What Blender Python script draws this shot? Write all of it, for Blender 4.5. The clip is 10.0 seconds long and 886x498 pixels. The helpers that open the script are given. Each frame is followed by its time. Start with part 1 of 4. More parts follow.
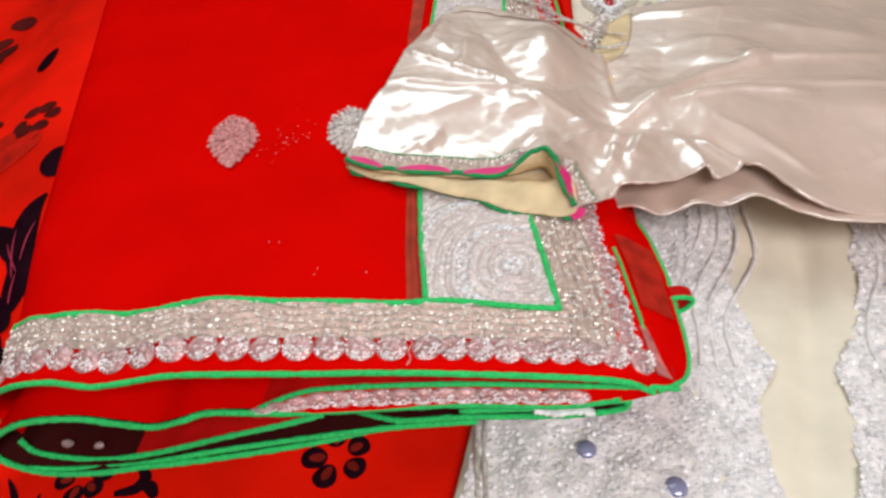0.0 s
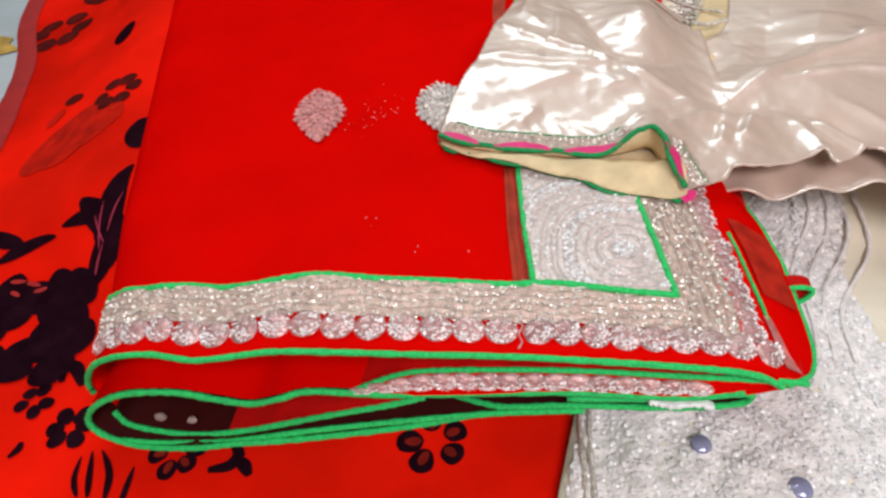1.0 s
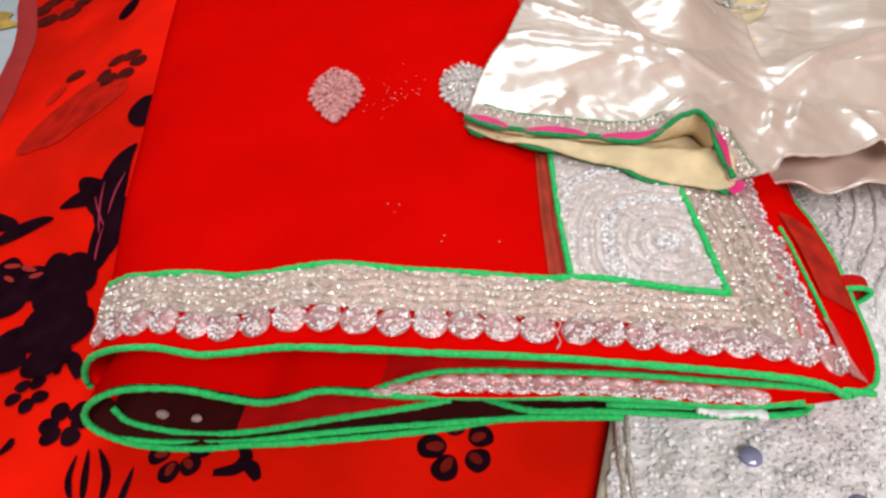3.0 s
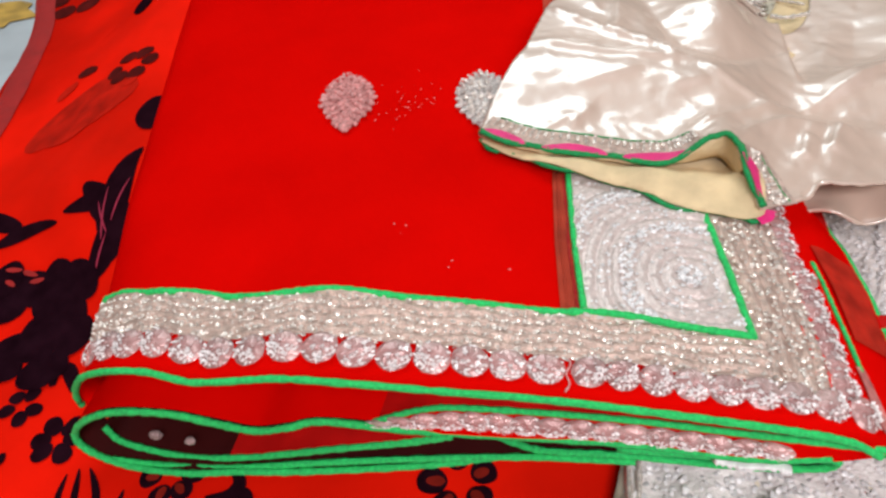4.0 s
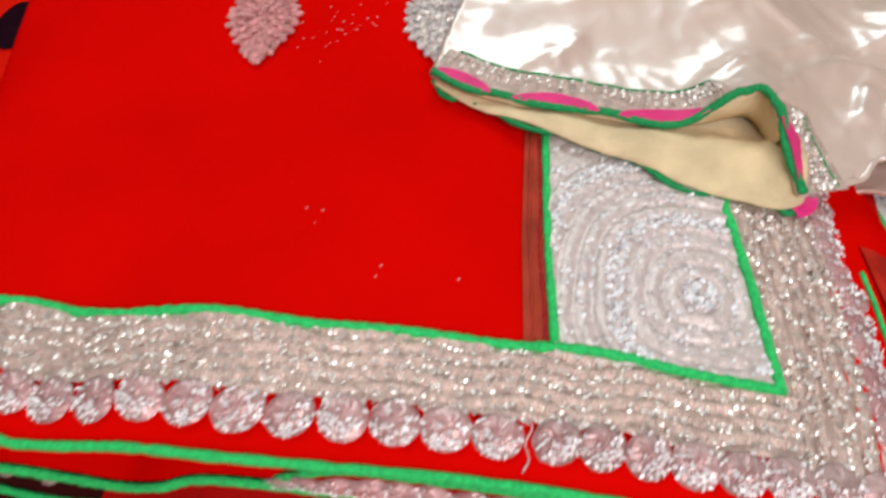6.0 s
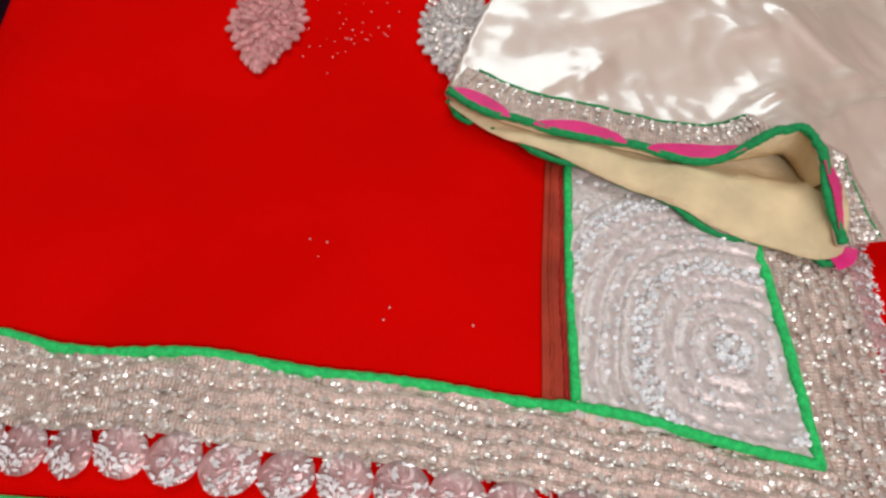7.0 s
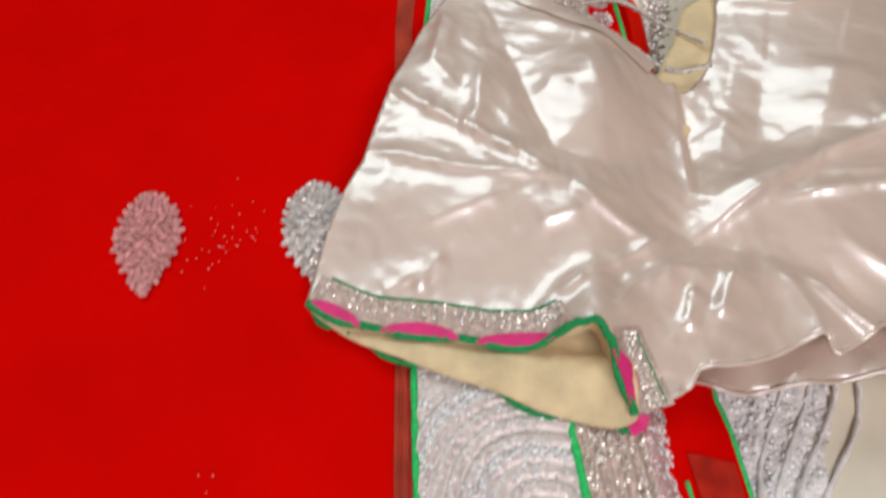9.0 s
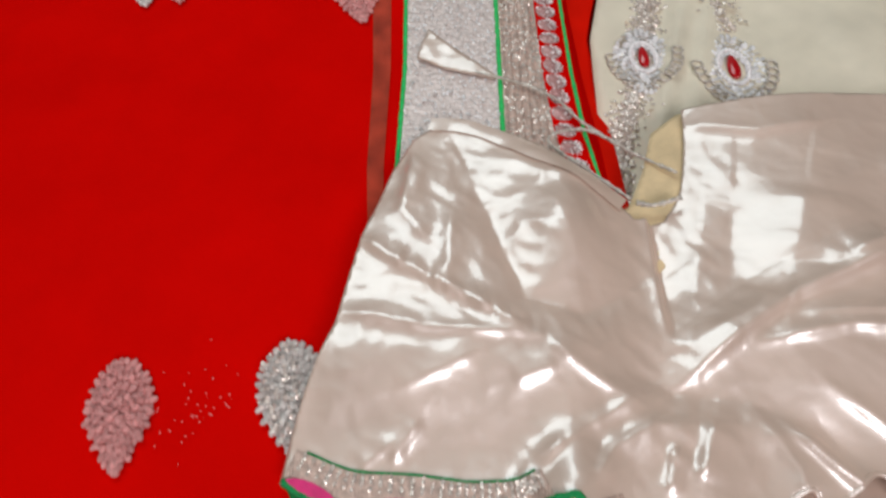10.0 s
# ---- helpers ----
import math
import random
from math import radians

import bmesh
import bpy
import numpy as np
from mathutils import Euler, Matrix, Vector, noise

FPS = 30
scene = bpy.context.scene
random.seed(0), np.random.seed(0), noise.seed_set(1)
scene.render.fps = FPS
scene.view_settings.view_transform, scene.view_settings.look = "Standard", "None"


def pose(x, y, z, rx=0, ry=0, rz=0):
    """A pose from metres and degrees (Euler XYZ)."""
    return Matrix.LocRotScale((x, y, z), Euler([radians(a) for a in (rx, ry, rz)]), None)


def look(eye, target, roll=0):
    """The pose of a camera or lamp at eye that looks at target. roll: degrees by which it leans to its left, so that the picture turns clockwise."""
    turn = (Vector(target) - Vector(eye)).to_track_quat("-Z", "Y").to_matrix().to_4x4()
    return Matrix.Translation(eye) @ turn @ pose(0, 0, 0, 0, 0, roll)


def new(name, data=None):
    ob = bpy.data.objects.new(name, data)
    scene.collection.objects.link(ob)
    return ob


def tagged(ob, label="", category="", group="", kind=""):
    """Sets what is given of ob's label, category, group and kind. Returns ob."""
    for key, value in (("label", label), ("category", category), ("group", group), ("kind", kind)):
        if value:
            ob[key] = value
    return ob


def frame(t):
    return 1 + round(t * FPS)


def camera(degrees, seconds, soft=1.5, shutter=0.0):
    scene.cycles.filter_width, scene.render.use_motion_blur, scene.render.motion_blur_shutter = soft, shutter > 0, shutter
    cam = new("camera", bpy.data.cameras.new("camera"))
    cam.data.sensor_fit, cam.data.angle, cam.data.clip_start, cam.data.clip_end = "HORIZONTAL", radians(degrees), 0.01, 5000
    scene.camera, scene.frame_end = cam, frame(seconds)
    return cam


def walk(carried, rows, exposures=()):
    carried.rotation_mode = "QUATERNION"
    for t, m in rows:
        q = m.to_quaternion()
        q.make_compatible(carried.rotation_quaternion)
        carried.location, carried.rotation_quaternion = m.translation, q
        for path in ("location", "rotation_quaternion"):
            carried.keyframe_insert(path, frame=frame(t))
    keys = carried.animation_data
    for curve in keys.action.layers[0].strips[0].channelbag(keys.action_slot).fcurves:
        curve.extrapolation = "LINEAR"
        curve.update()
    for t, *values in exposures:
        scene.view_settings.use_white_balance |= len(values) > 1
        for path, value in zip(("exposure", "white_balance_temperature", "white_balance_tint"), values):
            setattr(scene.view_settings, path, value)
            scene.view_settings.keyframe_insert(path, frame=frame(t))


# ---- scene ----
cam = camera(66.09, 10.0, soft=2.5, shutter=0.4)
PATH = [
    (0, (0.03406, -0.25536, 0.28254), (-0.09612, 1.19319, -1.09033), -2.70),
    (0.5, (0.00704, -0.24404, 0.26428), (-0.16231, 1.17472, -1.13516), -2.19),
    (1, (-0.00758, -0.25016, 0.26925), (-0.23192, 1.16565, -1.12544), -3.87),
    (1.5, (-0.01050, -0.25416, 0.27476), (-0.24742, 1.18999, -1.08845), -4.94),
    (2, (-0.01072, -0.24102, 0.26507), (-0.24217, 1.17766, -1.12553), -4.58),
    (2.5, (-0.02512, -0.23778, 0.25061), (-0.24154, 1.20695, -1.11538), -3.30),
    (2.7, (-0.02725, -0.23666, 0.24713), (-0.24505, 1.17047, -1.15735), -3.07),
    (3.8, (-0.01655, -0.21269, 0.24882), (-0.26161, 1.18622, -1.15937), -2.04),
    (4, (-0.02136, -0.20604, 0.24712), (-0.30880, 1.16565, -1.17971), -3.02),
    (4.5, (-0.02863, -0.17885, 0.23461), (-0.31098, 1.15144, -1.23188), -2.37),
    (5, (-0.02723, -0.15119, 0.22383), (-0.29451, 1.10940, -1.30570), -1.60),
    (5.5, (-0.03243, -0.14272, 0.21318), (-0.31508, 1.01852, -1.39045), -3.32),
    (6, (-0.01674, -0.11057, 0.21002), (-0.23090, 1.01545, -1.42894), -1.32),
    (6.2, (-0.01503, -0.09559, 0.21420), (-0.20838, 1.02686, -1.42980), -0.51),
    (7.3, (-0.03382, -0.08654, 0.19926), (-0.17884, 1.01359, -1.46468), 4.19),
    (7.5, (-0.02330, -0.09243, 0.19738), (-0.14186, 1.00295, -1.47177), 5.22),
    (8, (-0.00585, -0.09037, 0.21971), (-0.07440, 0.99453, -1.45906), 1.63),
    (8.5, (0.00316, -0.08006, 0.25640), (-0.04047, 1.00080, -1.42582), 2.65),
    (9, (0.01374, -0.01593, 0.30183), (-0.07087, 0.98776, -1.42602), -1.83),
    (9.5, (0.01824, 0.00815, 0.32076), (0.00379, 1.05886, -1.38095), -0.12),
    (10, (0.02491, 0.03652, 0.32983), (-0.05491, 1.14497, -1.33299), -3.94),
]
walk(cam, [(t, look(eye, target, roll)) for t, eye, target, roll in PATH],
     exposures=((0.0, -0.27), (2.5, -0.16), (5.5, -0.22), (7.5, -0.52), (8.5, -0.47), (10.0, -0.62)))

# ---------------------------------------------------------------- light
world = bpy.data.worlds.new("room_air")
scene.world = world
world.use_nodes = True
world.node_tree.nodes["Background"].inputs[0].default_value = (1.0, 0.95, 0.90, 1)
world.node_tree.nodes["Background"].inputs[1].default_value = 0.25


def area_lamp(name, eye, target, sx, sy, power, colour):
    data = bpy.data.lights.new(name, "AREA")
    data.shape, data.size, data.size_y, data.energy, data.color = "RECTANGLE", sx, sy, power, colour
    ob = new(name, data)
    ob.matrix_world = look(eye, target)
    return ob


# Unseen main lamp, set in front and below the ceiling to brighten front faces.
area_lamp("unseen_front_light", (0.45, -1.15, 1.42), (0.0, 0.0, 0.0), 1.3, 0.60, 36, (1.0, 0.96, 0.99))
# Unseen broad lamp at the back, added to give the satin its white sheen.
area_lamp("added_back_light", (-0.55, 1.25, 1.72), (0.0, 0.15, 0.0), 1.7, 1.0, 28, (0.85, 0.98, 1.0))


# ---------------------------------------------------------------- materials
def material(name, colour, rough=0.6, metal=0.0, vary=0.12, vary_scale=60, bump=0.0, bump_scale=900,
             weave=0.0, weave_scale=2600, sheen=0.0, coat=0.0, island=0.0, spec=0.5, per_object=0.0):
    m = bpy.data.materials.new(name)
    m.use_nodes = True
    nt = m.node_tree
    b = nt.nodes["Principled BSDF"]
    b.inputs["Roughness"].default_value = rough
    b.inputs["Metallic"].default_value = metal
    b.inputs["Specular IOR Level"].default_value = spec
    b.inputs["Sheen Weight"].default_value = sheen
    b.inputs["Coat Weight"].default_value = coat
    co = nt.nodes.new("ShaderNodeTexCoord")
    n = nt.nodes.new("ShaderNodeTexNoise")
    n.inputs["Scale"].default_value, n.inputs["Detail"].default_value = vary_scale, 6
    nt.links.new(co.outputs["Object"], n.inputs["Vector"])
    ramp = nt.nodes.new("ShaderNodeMapRange")
    ramp.inputs[1].default_value, ramp.inputs[2].default_value = 0.3, 0.7
    ramp.inputs[3].default_value, ramp.inputs[4].default_value = 1 - vary, 1 + vary * 0.5
    nt.links.new(n.outputs["Fac"], ramp.inputs[0])
    value = ramp.outputs[0]

    def times(a, socket, low, high):
        r = nt.nodes.new("ShaderNodeMapRange")
        r.inputs[3].default_value, r.inputs[4].default_value = low, high
        nt.links.new(socket, r.inputs[0])
        mu = nt.nodes.new("ShaderNodeMath")
        mu.operation = "MULTIPLY"
        nt.links.new(a, mu.inputs[0])
        nt.links.new(r.outputs[0], mu.inputs[1])
        return mu.outputs[0]

    if island:
        g = nt.nodes.new("ShaderNodeNewGeometry")
        value = times(value, g.outputs["Random Per Island"], 1 - island, 1 + island * 0.4)
    if per_object:
        g = nt.nodes.new("ShaderNodeObjectInfo")
        value = times(value, g.outputs["Random"], 1 - per_object, 1 + per_object * 0.4)
    hsv = nt.nodes.new("ShaderNodeVectorMath")
    hsv.operation = "SCALE"
    hsv.inputs[0].default_value = colour
    nt.links.new(value, hsv.inputs["Scale"])
    nt.links.new(hsv.outputs[0], b.inputs["Base Color"])
    height = None
    if bump:
        n2 = nt.nodes.new("ShaderNodeTexNoise")
        n2.inputs["Scale"].default_value, n2.inputs["Detail"].default_value = bump_scale, 4
        nt.links.new(co.outputs["Object"], n2.inputs["Vector"])
        bp = nt.nodes.new("ShaderNodeBump")
        bp.inputs["Strength"].default_value, bp.inputs["Distance"].default_value = bump, 0.002
        nt.links.new(n2.outputs["Fac"], bp.inputs["Height"])
        height = bp.outputs[0]
    if weave:
        w1 = nt.nodes.new("ShaderNodeTexWave")
        w1.inputs["Scale"].default_value, w1.inputs["Distortion"].default_value = weave_scale / 6.28, 1.0
        w2 = nt.nodes.new("ShaderNodeTexWave")
        w2.bands_direction = "Y"
        w2.inputs["Scale"].default_value, w2.inputs["Distortion"].default_value = weave_scale / 6.28, 1.0
        nt.links.new(co.outputs["Object"], w1.inputs["Vector"])
        nt.links.new(co.outputs["Object"], w2.inputs["Vector"])
        ad = nt.nodes.new("ShaderNodeMath")
        nt.links.new(w1.outputs["Fac"], ad.inputs[0])
        nt.links.new(w2.outputs["Fac"], ad.inputs[1])
        bp = nt.nodes.new("ShaderNodeBump")
        bp.inputs["Strength"].default_value, bp.inputs["Distance"].default_value = weave, 0.0006
        nt.links.new(ad.outputs[0], bp.inputs["Height"])
        if height:
            nt.links.new(height, bp.inputs["Normal"])
        height = bp.outputs[0]
    if height:
        nt.links.new(height, b.inputs["Normal"])
    return m


RED = material("red_georgette", (0.72, 0.002, 0.001), 0.75, vary=0.10, vary_scale=14, weave=0.25, spec=0.0)
SHEER = material("red_net_edge", (0.50, 0.055, 0.026), 0.6, vary=0.45, vary_scale=45, weave=0.4, spec=0.2)
NETTED = material("double_red_net", (0.55, 0.022, 0.010), 0.65, vary=0.45, vary_scale=70, weave=0.4, spec=0.1)
PALE_NET = material("pale_pink_net", (0.72, 0.22, 0.20), 0.5, vary=0.45, vary_scale=160, weave=0.5, spec=0.3)
INNER = material("red_inner_fold", (0.60, 0.005, 0.004), 0.7, vary=0.25, vary_scale=45, weave=0.3, spec=0.12)
PRINT = material("orange_red_chiffon", (0.90, 0.010, 0.002), 0.7, vary=0.40, vary_scale=7, weave=0.25, spec=0.02)
BLACK = material("black_print", (0.016, 0.004, 0.008), 0.75, vary=0.4, vary_scale=90, weave=0.3, spec=0.0)
FADED = material("faded_print", (0.24, 0.012, 0.006), 0.75, vary=0.4, vary_scale=70, weave=0.3, spec=0.1)
DULL = material("dull_maroon_print", (0.10, 0.006, 0.005), 0.75, vary=0.5, vary_scale=70, weave=0.3, spec=0.05)
FAINT = material("worn_print", (0.60, 0.011, 0.003), 0.75, vary=0.4, vary_scale=60, weave=0.3, spec=0.05)
VEIN = material("pink_vein_print", (0.35, 0.012, 0.05), 0.7)
# Saree red darkened in colour for the shade inside the open folds.
LOOP_SHADE = material("shade_dark_red_net", (0.045, 0.002, 0.002), 0.7, vary=0.3, vary_scale=50, weave=0.3, spec=0.15)
HEM = material("dark_red_hem", (0.42, 0.004, 0.003), 0.7, vary=0.2, vary_scale=80, weave=0.4)
GREEN = material("green_piping", (0.035, 0.70, 0.17), 0.55, vary=0.3, vary_scale=500, bump=0.6, bump_scale=1400, spec=0.25)
TEAL = material("dark_green_piping", (0.008, 0.32, 0.09), 0.5, vary=0.3, vary_scale=500, bump=0.5, bump_scale=1400, spec=0.3)
PINK = material("pink_silk", (0.80, 0.020, 0.20), 0.5, vary=0.15, vary_scale=150, weave=0.2)
LACE = material("beige_zari_lace", (0.71, 0.52, 0.44), 0.42, 0.42, vary=0.35, vary_scale=260, bump=0.45, bump_scale=900, weave=0.3, weave_scale=1500)
PANEL = material("silver_zari_panel", (0.74, 0.62, 0.58), 0.33, 0.18, vary=0.22, vary_scale=300, bump=0.35, bump_scale=500)
SEQUIN = material("silver_sequin", (0.92, 0.80, 0.72), 0.22, 0.35, vary=0.2, vary_scale=300, island=0.25)
SEQUIN_W = material("pale_sequin", (0.94, 0.91, 0.91), 0.30, 0.03, vary=0.2, vary_scale=300, island=0.25)
FOIL = material("silver_foil_thread", (0.95, 0.87, 0.86), 0.30, 0.05, vary=0.2, vary_scale=300, island=0.25)
SCALLOP = material("silver_thread_scallop", (0.78, 0.55, 0.53), 0.22, 0.25, vary=0.35, vary_scale=260, bump=0.35, bump_scale=420, per_object=0.25)
BEAD = material("silver_bead", (0.92, 0.86, 0.82), 0.15, 0.25, vary=0.3, vary_scale=300, bump=0.4, bump_scale=900, per_object=0.3)
BEAD_PINK = material("bead_under_red_net", (0.90, 0.40, 0.38), 0.16, 0.0, vary=0.3, vary_scale=300, bump=0.4, bump_scale=900, per_object=0.25)
SATIN = material("cream_satin", (0.75, 0.548, 0.440), 0.45, 0.0, vary=0.08, vary_scale=30, bump=0.09, bump_scale=120, weave=0.05, weave_scale=4000, spec=0.9, coat=0.65)
for key, value in (("IOR", 2.1), ("Coat Roughness", 0.15), ("Coat IOR", 2.2)):
    SATIN.node_tree.nodes["Principled BSDF"].inputs[key].default_value = value
LINING = material("cotton_lining", (0.83, 0.63, 0.37), 0.8, vary=0.2, vary_scale=60, bump=0.3, bump_scale=300, weave=0.3)
CREAM = material("cream_silk", (0.86, 0.77, 0.61), 0.45, 0.0, vary=0.12, vary_scale=25, bump=0.08, bump_scale=120, weave=0.2)
ZARI = material("silver_embroidery", (0.93, 0.87, 0.84), 0.36, 0.05, vary=0.25, vary_scale=120, bump=0.6, bump_scale=420)
CORD = material("silver_cord", (0.84, 0.76, 0.68), 0.35, 0.5, vary=0.4, vary_scale=400, bump=0.6, bump_scale=1200)
MIRROR = material("lilac_mirror_disc", (0.36, 0.36, 0.55), 0.18, 0.3, vary=0.1)
GEM = material("red_stone", (0.50, 0.004, 0.010), 0.12, 0.0, vary=0.1, coat=0.6)
SHEET = material("pale_bed_sheet", (0.62, 0.66, 0.70), 0.7, vary=0.12, vary_scale=20, weave=0.2)
SHEET_Y = material("ochre_print", (0.55, 0.33, 0.06), 0.7, vary=0.4, vary_scale=60, weave=0.2)
WALL = material("cream_wall_paint", (0.66, 0.60, 0.53), 0.8, vary=0.08, vary_scale=3)
CEIL = material("white_ceiling_paint", (0.80, 0.76, 0.70), 0.8, vary=0.05, vary_scale=3)
FLOOR = material("stone_floor", (0.35, 0.27, 0.20), 0.5, vary=0.2, vary_scale=6)


# ---------------------------------------------------------------- mesh helpers
def interp(x, xs, ys):
    return float(np.interp(x, xs, ys))


def smooth(a, b, x):
    t = min(1.0, max(0.0, (x - a) / (b - a)))
    return t * t * (3 - 2 * t)


def mesh_from(verts, faces, shade=True):
    me = bpy.data.meshes.new("mesh")
    me.from_pydata([tuple(v) for v in verts], [], faces)
    if shade:
        me.polygons.foreach_set("use_smooth", [True] * len(me.polygons))
    me.update()
    return me


def part(name, me, mat, parent=None, label="", kind=""):
    if isinstance(me, bmesh.types.BMesh):
        bm, me = me, bpy.data.meshes.new(name)
        bm.to_mesh(me)
        bm.free()
        me.polygons.foreach_set("use_smooth", [True] * len(me.polygons))
    if mat and not me.materials:
        me.materials.append(mat)
    ob = new(name, me)
    ob.parent = parent
    if label or kind:
        tagged(ob, label=label, kind=kind)
    return ob


def thing(name, label, category, group="", kind="", at=(0, 0, 0)):
    ob = new(name)
    ob.empty_display_size = 0.02
    ob.location = at
    return tagged(ob, label, category, group, kind)


def thicken(ob, depth, offset=-1):
    md = ob.modifiers.new("thickness", "SOLIDIFY")
    md.thickness, md.offset = depth, offset
    return ob


def spline(points, count):
    """A smooth curve through a few points."""
    p = [Vector(q) for q in points]
    p = [2 * p[0] - p[1]] + p + [2 * p[-1] - p[-2]]
    out = []
    spans = len(p) - 3
    for i in range(count):
        t = i / (count - 1) * spans
        k = min(int(t), spans - 1)
        f = t - k
        a, b, c, d = p[k:k + 4]
        out.append(0.5 * ((2 * b) + (c - a) * f + (2 * a - 5 * b + 4 * c - d) * f * f + (3 * b - a - 3 * c + d) * f ** 3))
    return out


def tube(points, radius, sides=7, wobble=0.18, flat=1.0):
    """A soft cord along points, with an uneven stitched thickness."""
    verts, faces = [], []
    n = len(points)
    for i, p in enumerate(points):
        d = (points[min(i + 1, n - 1)] - points[max(i - 1, 0)]).normalized()
        side = d.cross(Vector((0, 0, 1)))
        side = side.normalized() if side.length > 1e-4 else Vector((0, 1, 0))
        up = side.cross(d).normalized()
        r = radius * (1 + wobble * noise.noise(p * 260) + wobble * 0.5 * math.sin(i * 2.1))
        for k in range(sides):
            a = 2 * math.pi * k / sides
            verts.append(p + side * (math.cos(a) * r) + up * (math.sin(a) * r * flat))
    for i in range(n - 1):
        for k in range(sides):
            k2 = (k + 1) % sides
            faces.append((i * sides + k, i * sides + k2, (i + 1) * sides + k2, (i + 1) * sides + k))
    faces.append(tuple(range(sides))[::-1])
    faces.append(tuple((n - 1) * sides + k for k in range(sides)))
    return mesh_from(verts, faces)


def inside(poly, x, y):
    hit = False
    for i in range(len(poly)):
        (x1, y1), (x2, y2) = poly[i - 1], poly[i]
        if (y1 > y) != (y2 > y) and x < (x2 - x1) * (y - y1) / (y2 - y1) + x1:
            hit = not hit
    return hit


def nearest(poly, x, y):
    best = (9, x, y)
    for i in range(len(poly)):
        (x1, y1), (x2, y2) = poly[i - 1], poly[i]
        dx, dy = x2 - x1, y2 - y1
        t = min(1, max(0, ((x - x1) * dx + (y - y1) * dy) / (dx * dx + dy * dy + 1e-12)))
        qx, qy = x1 + t * dx, y1 + t * dy
        d = math.hypot(x - qx, y - qy)
        if d < best[0]:
            best = (d, qx, qy)
    return best


def drape(poly, step, height):
    """A cloth sheet inside an outline seen from above, its height given by height(x, y)."""
    xs, ys = [p[0] for p in poly], [p[1] for p in poly]
    nx, ny = int((max(xs) - min(xs)) / step) + 2, int((max(ys) - min(ys)) / step) + 2
    x0, y0 = min(xs) - step / 2, min(ys) - step / 2
    keep = [[inside(poly, x0 + (i + 0.5) * step, y0 + (j + 0.5) * step) for i in range(nx)] for j in range(ny)]
    index, verts, faces = {}, [], []

    def vert(i, j):
        if (i, j) not in index:
            around = [keep[b][a] for a in (i - 1, i) for b in (j - 1, j) if 0 <= a < nx and 0 <= b < ny]
            x, y = x0 + i * step, y0 + j * step
            if len(around) < 4 or not all(around):
                _, x, y = nearest(poly, x, y)
            index[i, j] = len(verts)
            verts.append((x, y, height(x, y)))
        return index[i, j]

    for j in range(ny):
        for i in range(nx):
            if keep[j][i]:
                faces.append((vert(i, j), vert(i + 1, j), vert(i + 1, j + 1), vert(i, j + 1)))
    return mesh_from(verts, faces)


def sheet_back(edge, depth, drop=0.0, rows=6):
    """A layer of cloth that runs back from its front edge."""
    verts, faces = [], []
    n = len(edge)
    for r in range(rows + 1):
        f = r / rows
        for p in edge:
            verts.append((p.x, p.y + depth * f, p.z + drop * f + 0.0012 * noise.noise(Vector((p.x * 40, f * 4, p.z * 60)))))
    for r in range(rows):
        for i in range(n - 1):
            faces.append((r * n + i, r * n + i + 1, (r + 1) * n + i + 1, (r + 1) * n + i))
    return mesh_from(verts, faces)


def sequins(places, size, tilt, rng, lift=0.0006):
    """Small shiny discs, each at its own tilt."""
    verts, faces = [], []
    for x, y, z in places:
        r = size * rng.uniform(0.7, 1.2)
        n = Vector((rng.gauss(0, tilt), rng.gauss(0, tilt), 1)).normalized()
        u = n.orthogonal().normalized()
        v = n.cross(u)
        k0 = len(verts)
        c = Vector((x, y, z + lift))
        verts.append(c + n * r * 0.25)
        for k in range(6):
            a = k * math.pi / 3 + 0.3
            verts.append(c + (u * math.cos(a) + v * math.sin(a)) * r)
        for k in range(6):
            faces.append((k0, k0 + 1 + k, k0 + 1 + (k + 1) % 6))
    return mesh_from(verts, faces, shade=False)


# ---------------------------------------------------------------- the room and the bed
def box_mesh(x0, y0, z0, x1, y1, z1, bevel=0.0, seg=2):
    bm = bmesh.new()
    bmesh.ops.create_cube(bm, size=1)
    for v in bm.verts:
        v.co = Vector(((x0 + x1) / 2 + v.co.x * (x1 - x0), (y0 + y1) / 2 + v.co.y * (y1 - y0), (z0 + z1) / 2 + v.co.z * (z1 - z0)))
    if bevel:
        bmesh.ops.bevel(bm, geom=list(bm.edges), offset=bevel, segments=seg, affect="EDGES")
    return bm


def structure(name, bm, mat, label, category):
    return tagged(part(name, bm, mat), label, category, kind="structure")


structure("floor", box_mesh(-2.2, -1.8, -0.72, 2.2, 2.4, -0.62), FLOOR, "brown stone floor of a small bedroom", "floor")
structure("ceiling", box_mesh(-2.3, -1.9, 2.05, 2.3, 2.5, 2.15), CEIL, "plain white painted bedroom ceiling", "ceiling")
structure("wall_north", box_mesh(-2.2, 2.4, -0.62, 2.2, 2.5, 2.05), WALL, "plain cream painted bedroom wall", "wall")
structure("wall_south", box_mesh(-2.2, -1.9, -0.62, 2.2, -1.8, 2.05), WALL, "plain cream painted bedroom wall", "wall")
structure("wall_east", box_mesh(2.2, -1.9, -0.62, 2.3, 2.5, 2.05), WALL, "plain cream painted bedroom wall", "wall")
structure("wall_west", box_mesh(-2.3, -1.9, -0.62, -2.2, 2.5, 2.05), WALL, "plain cream painted bedroom wall", "wall")

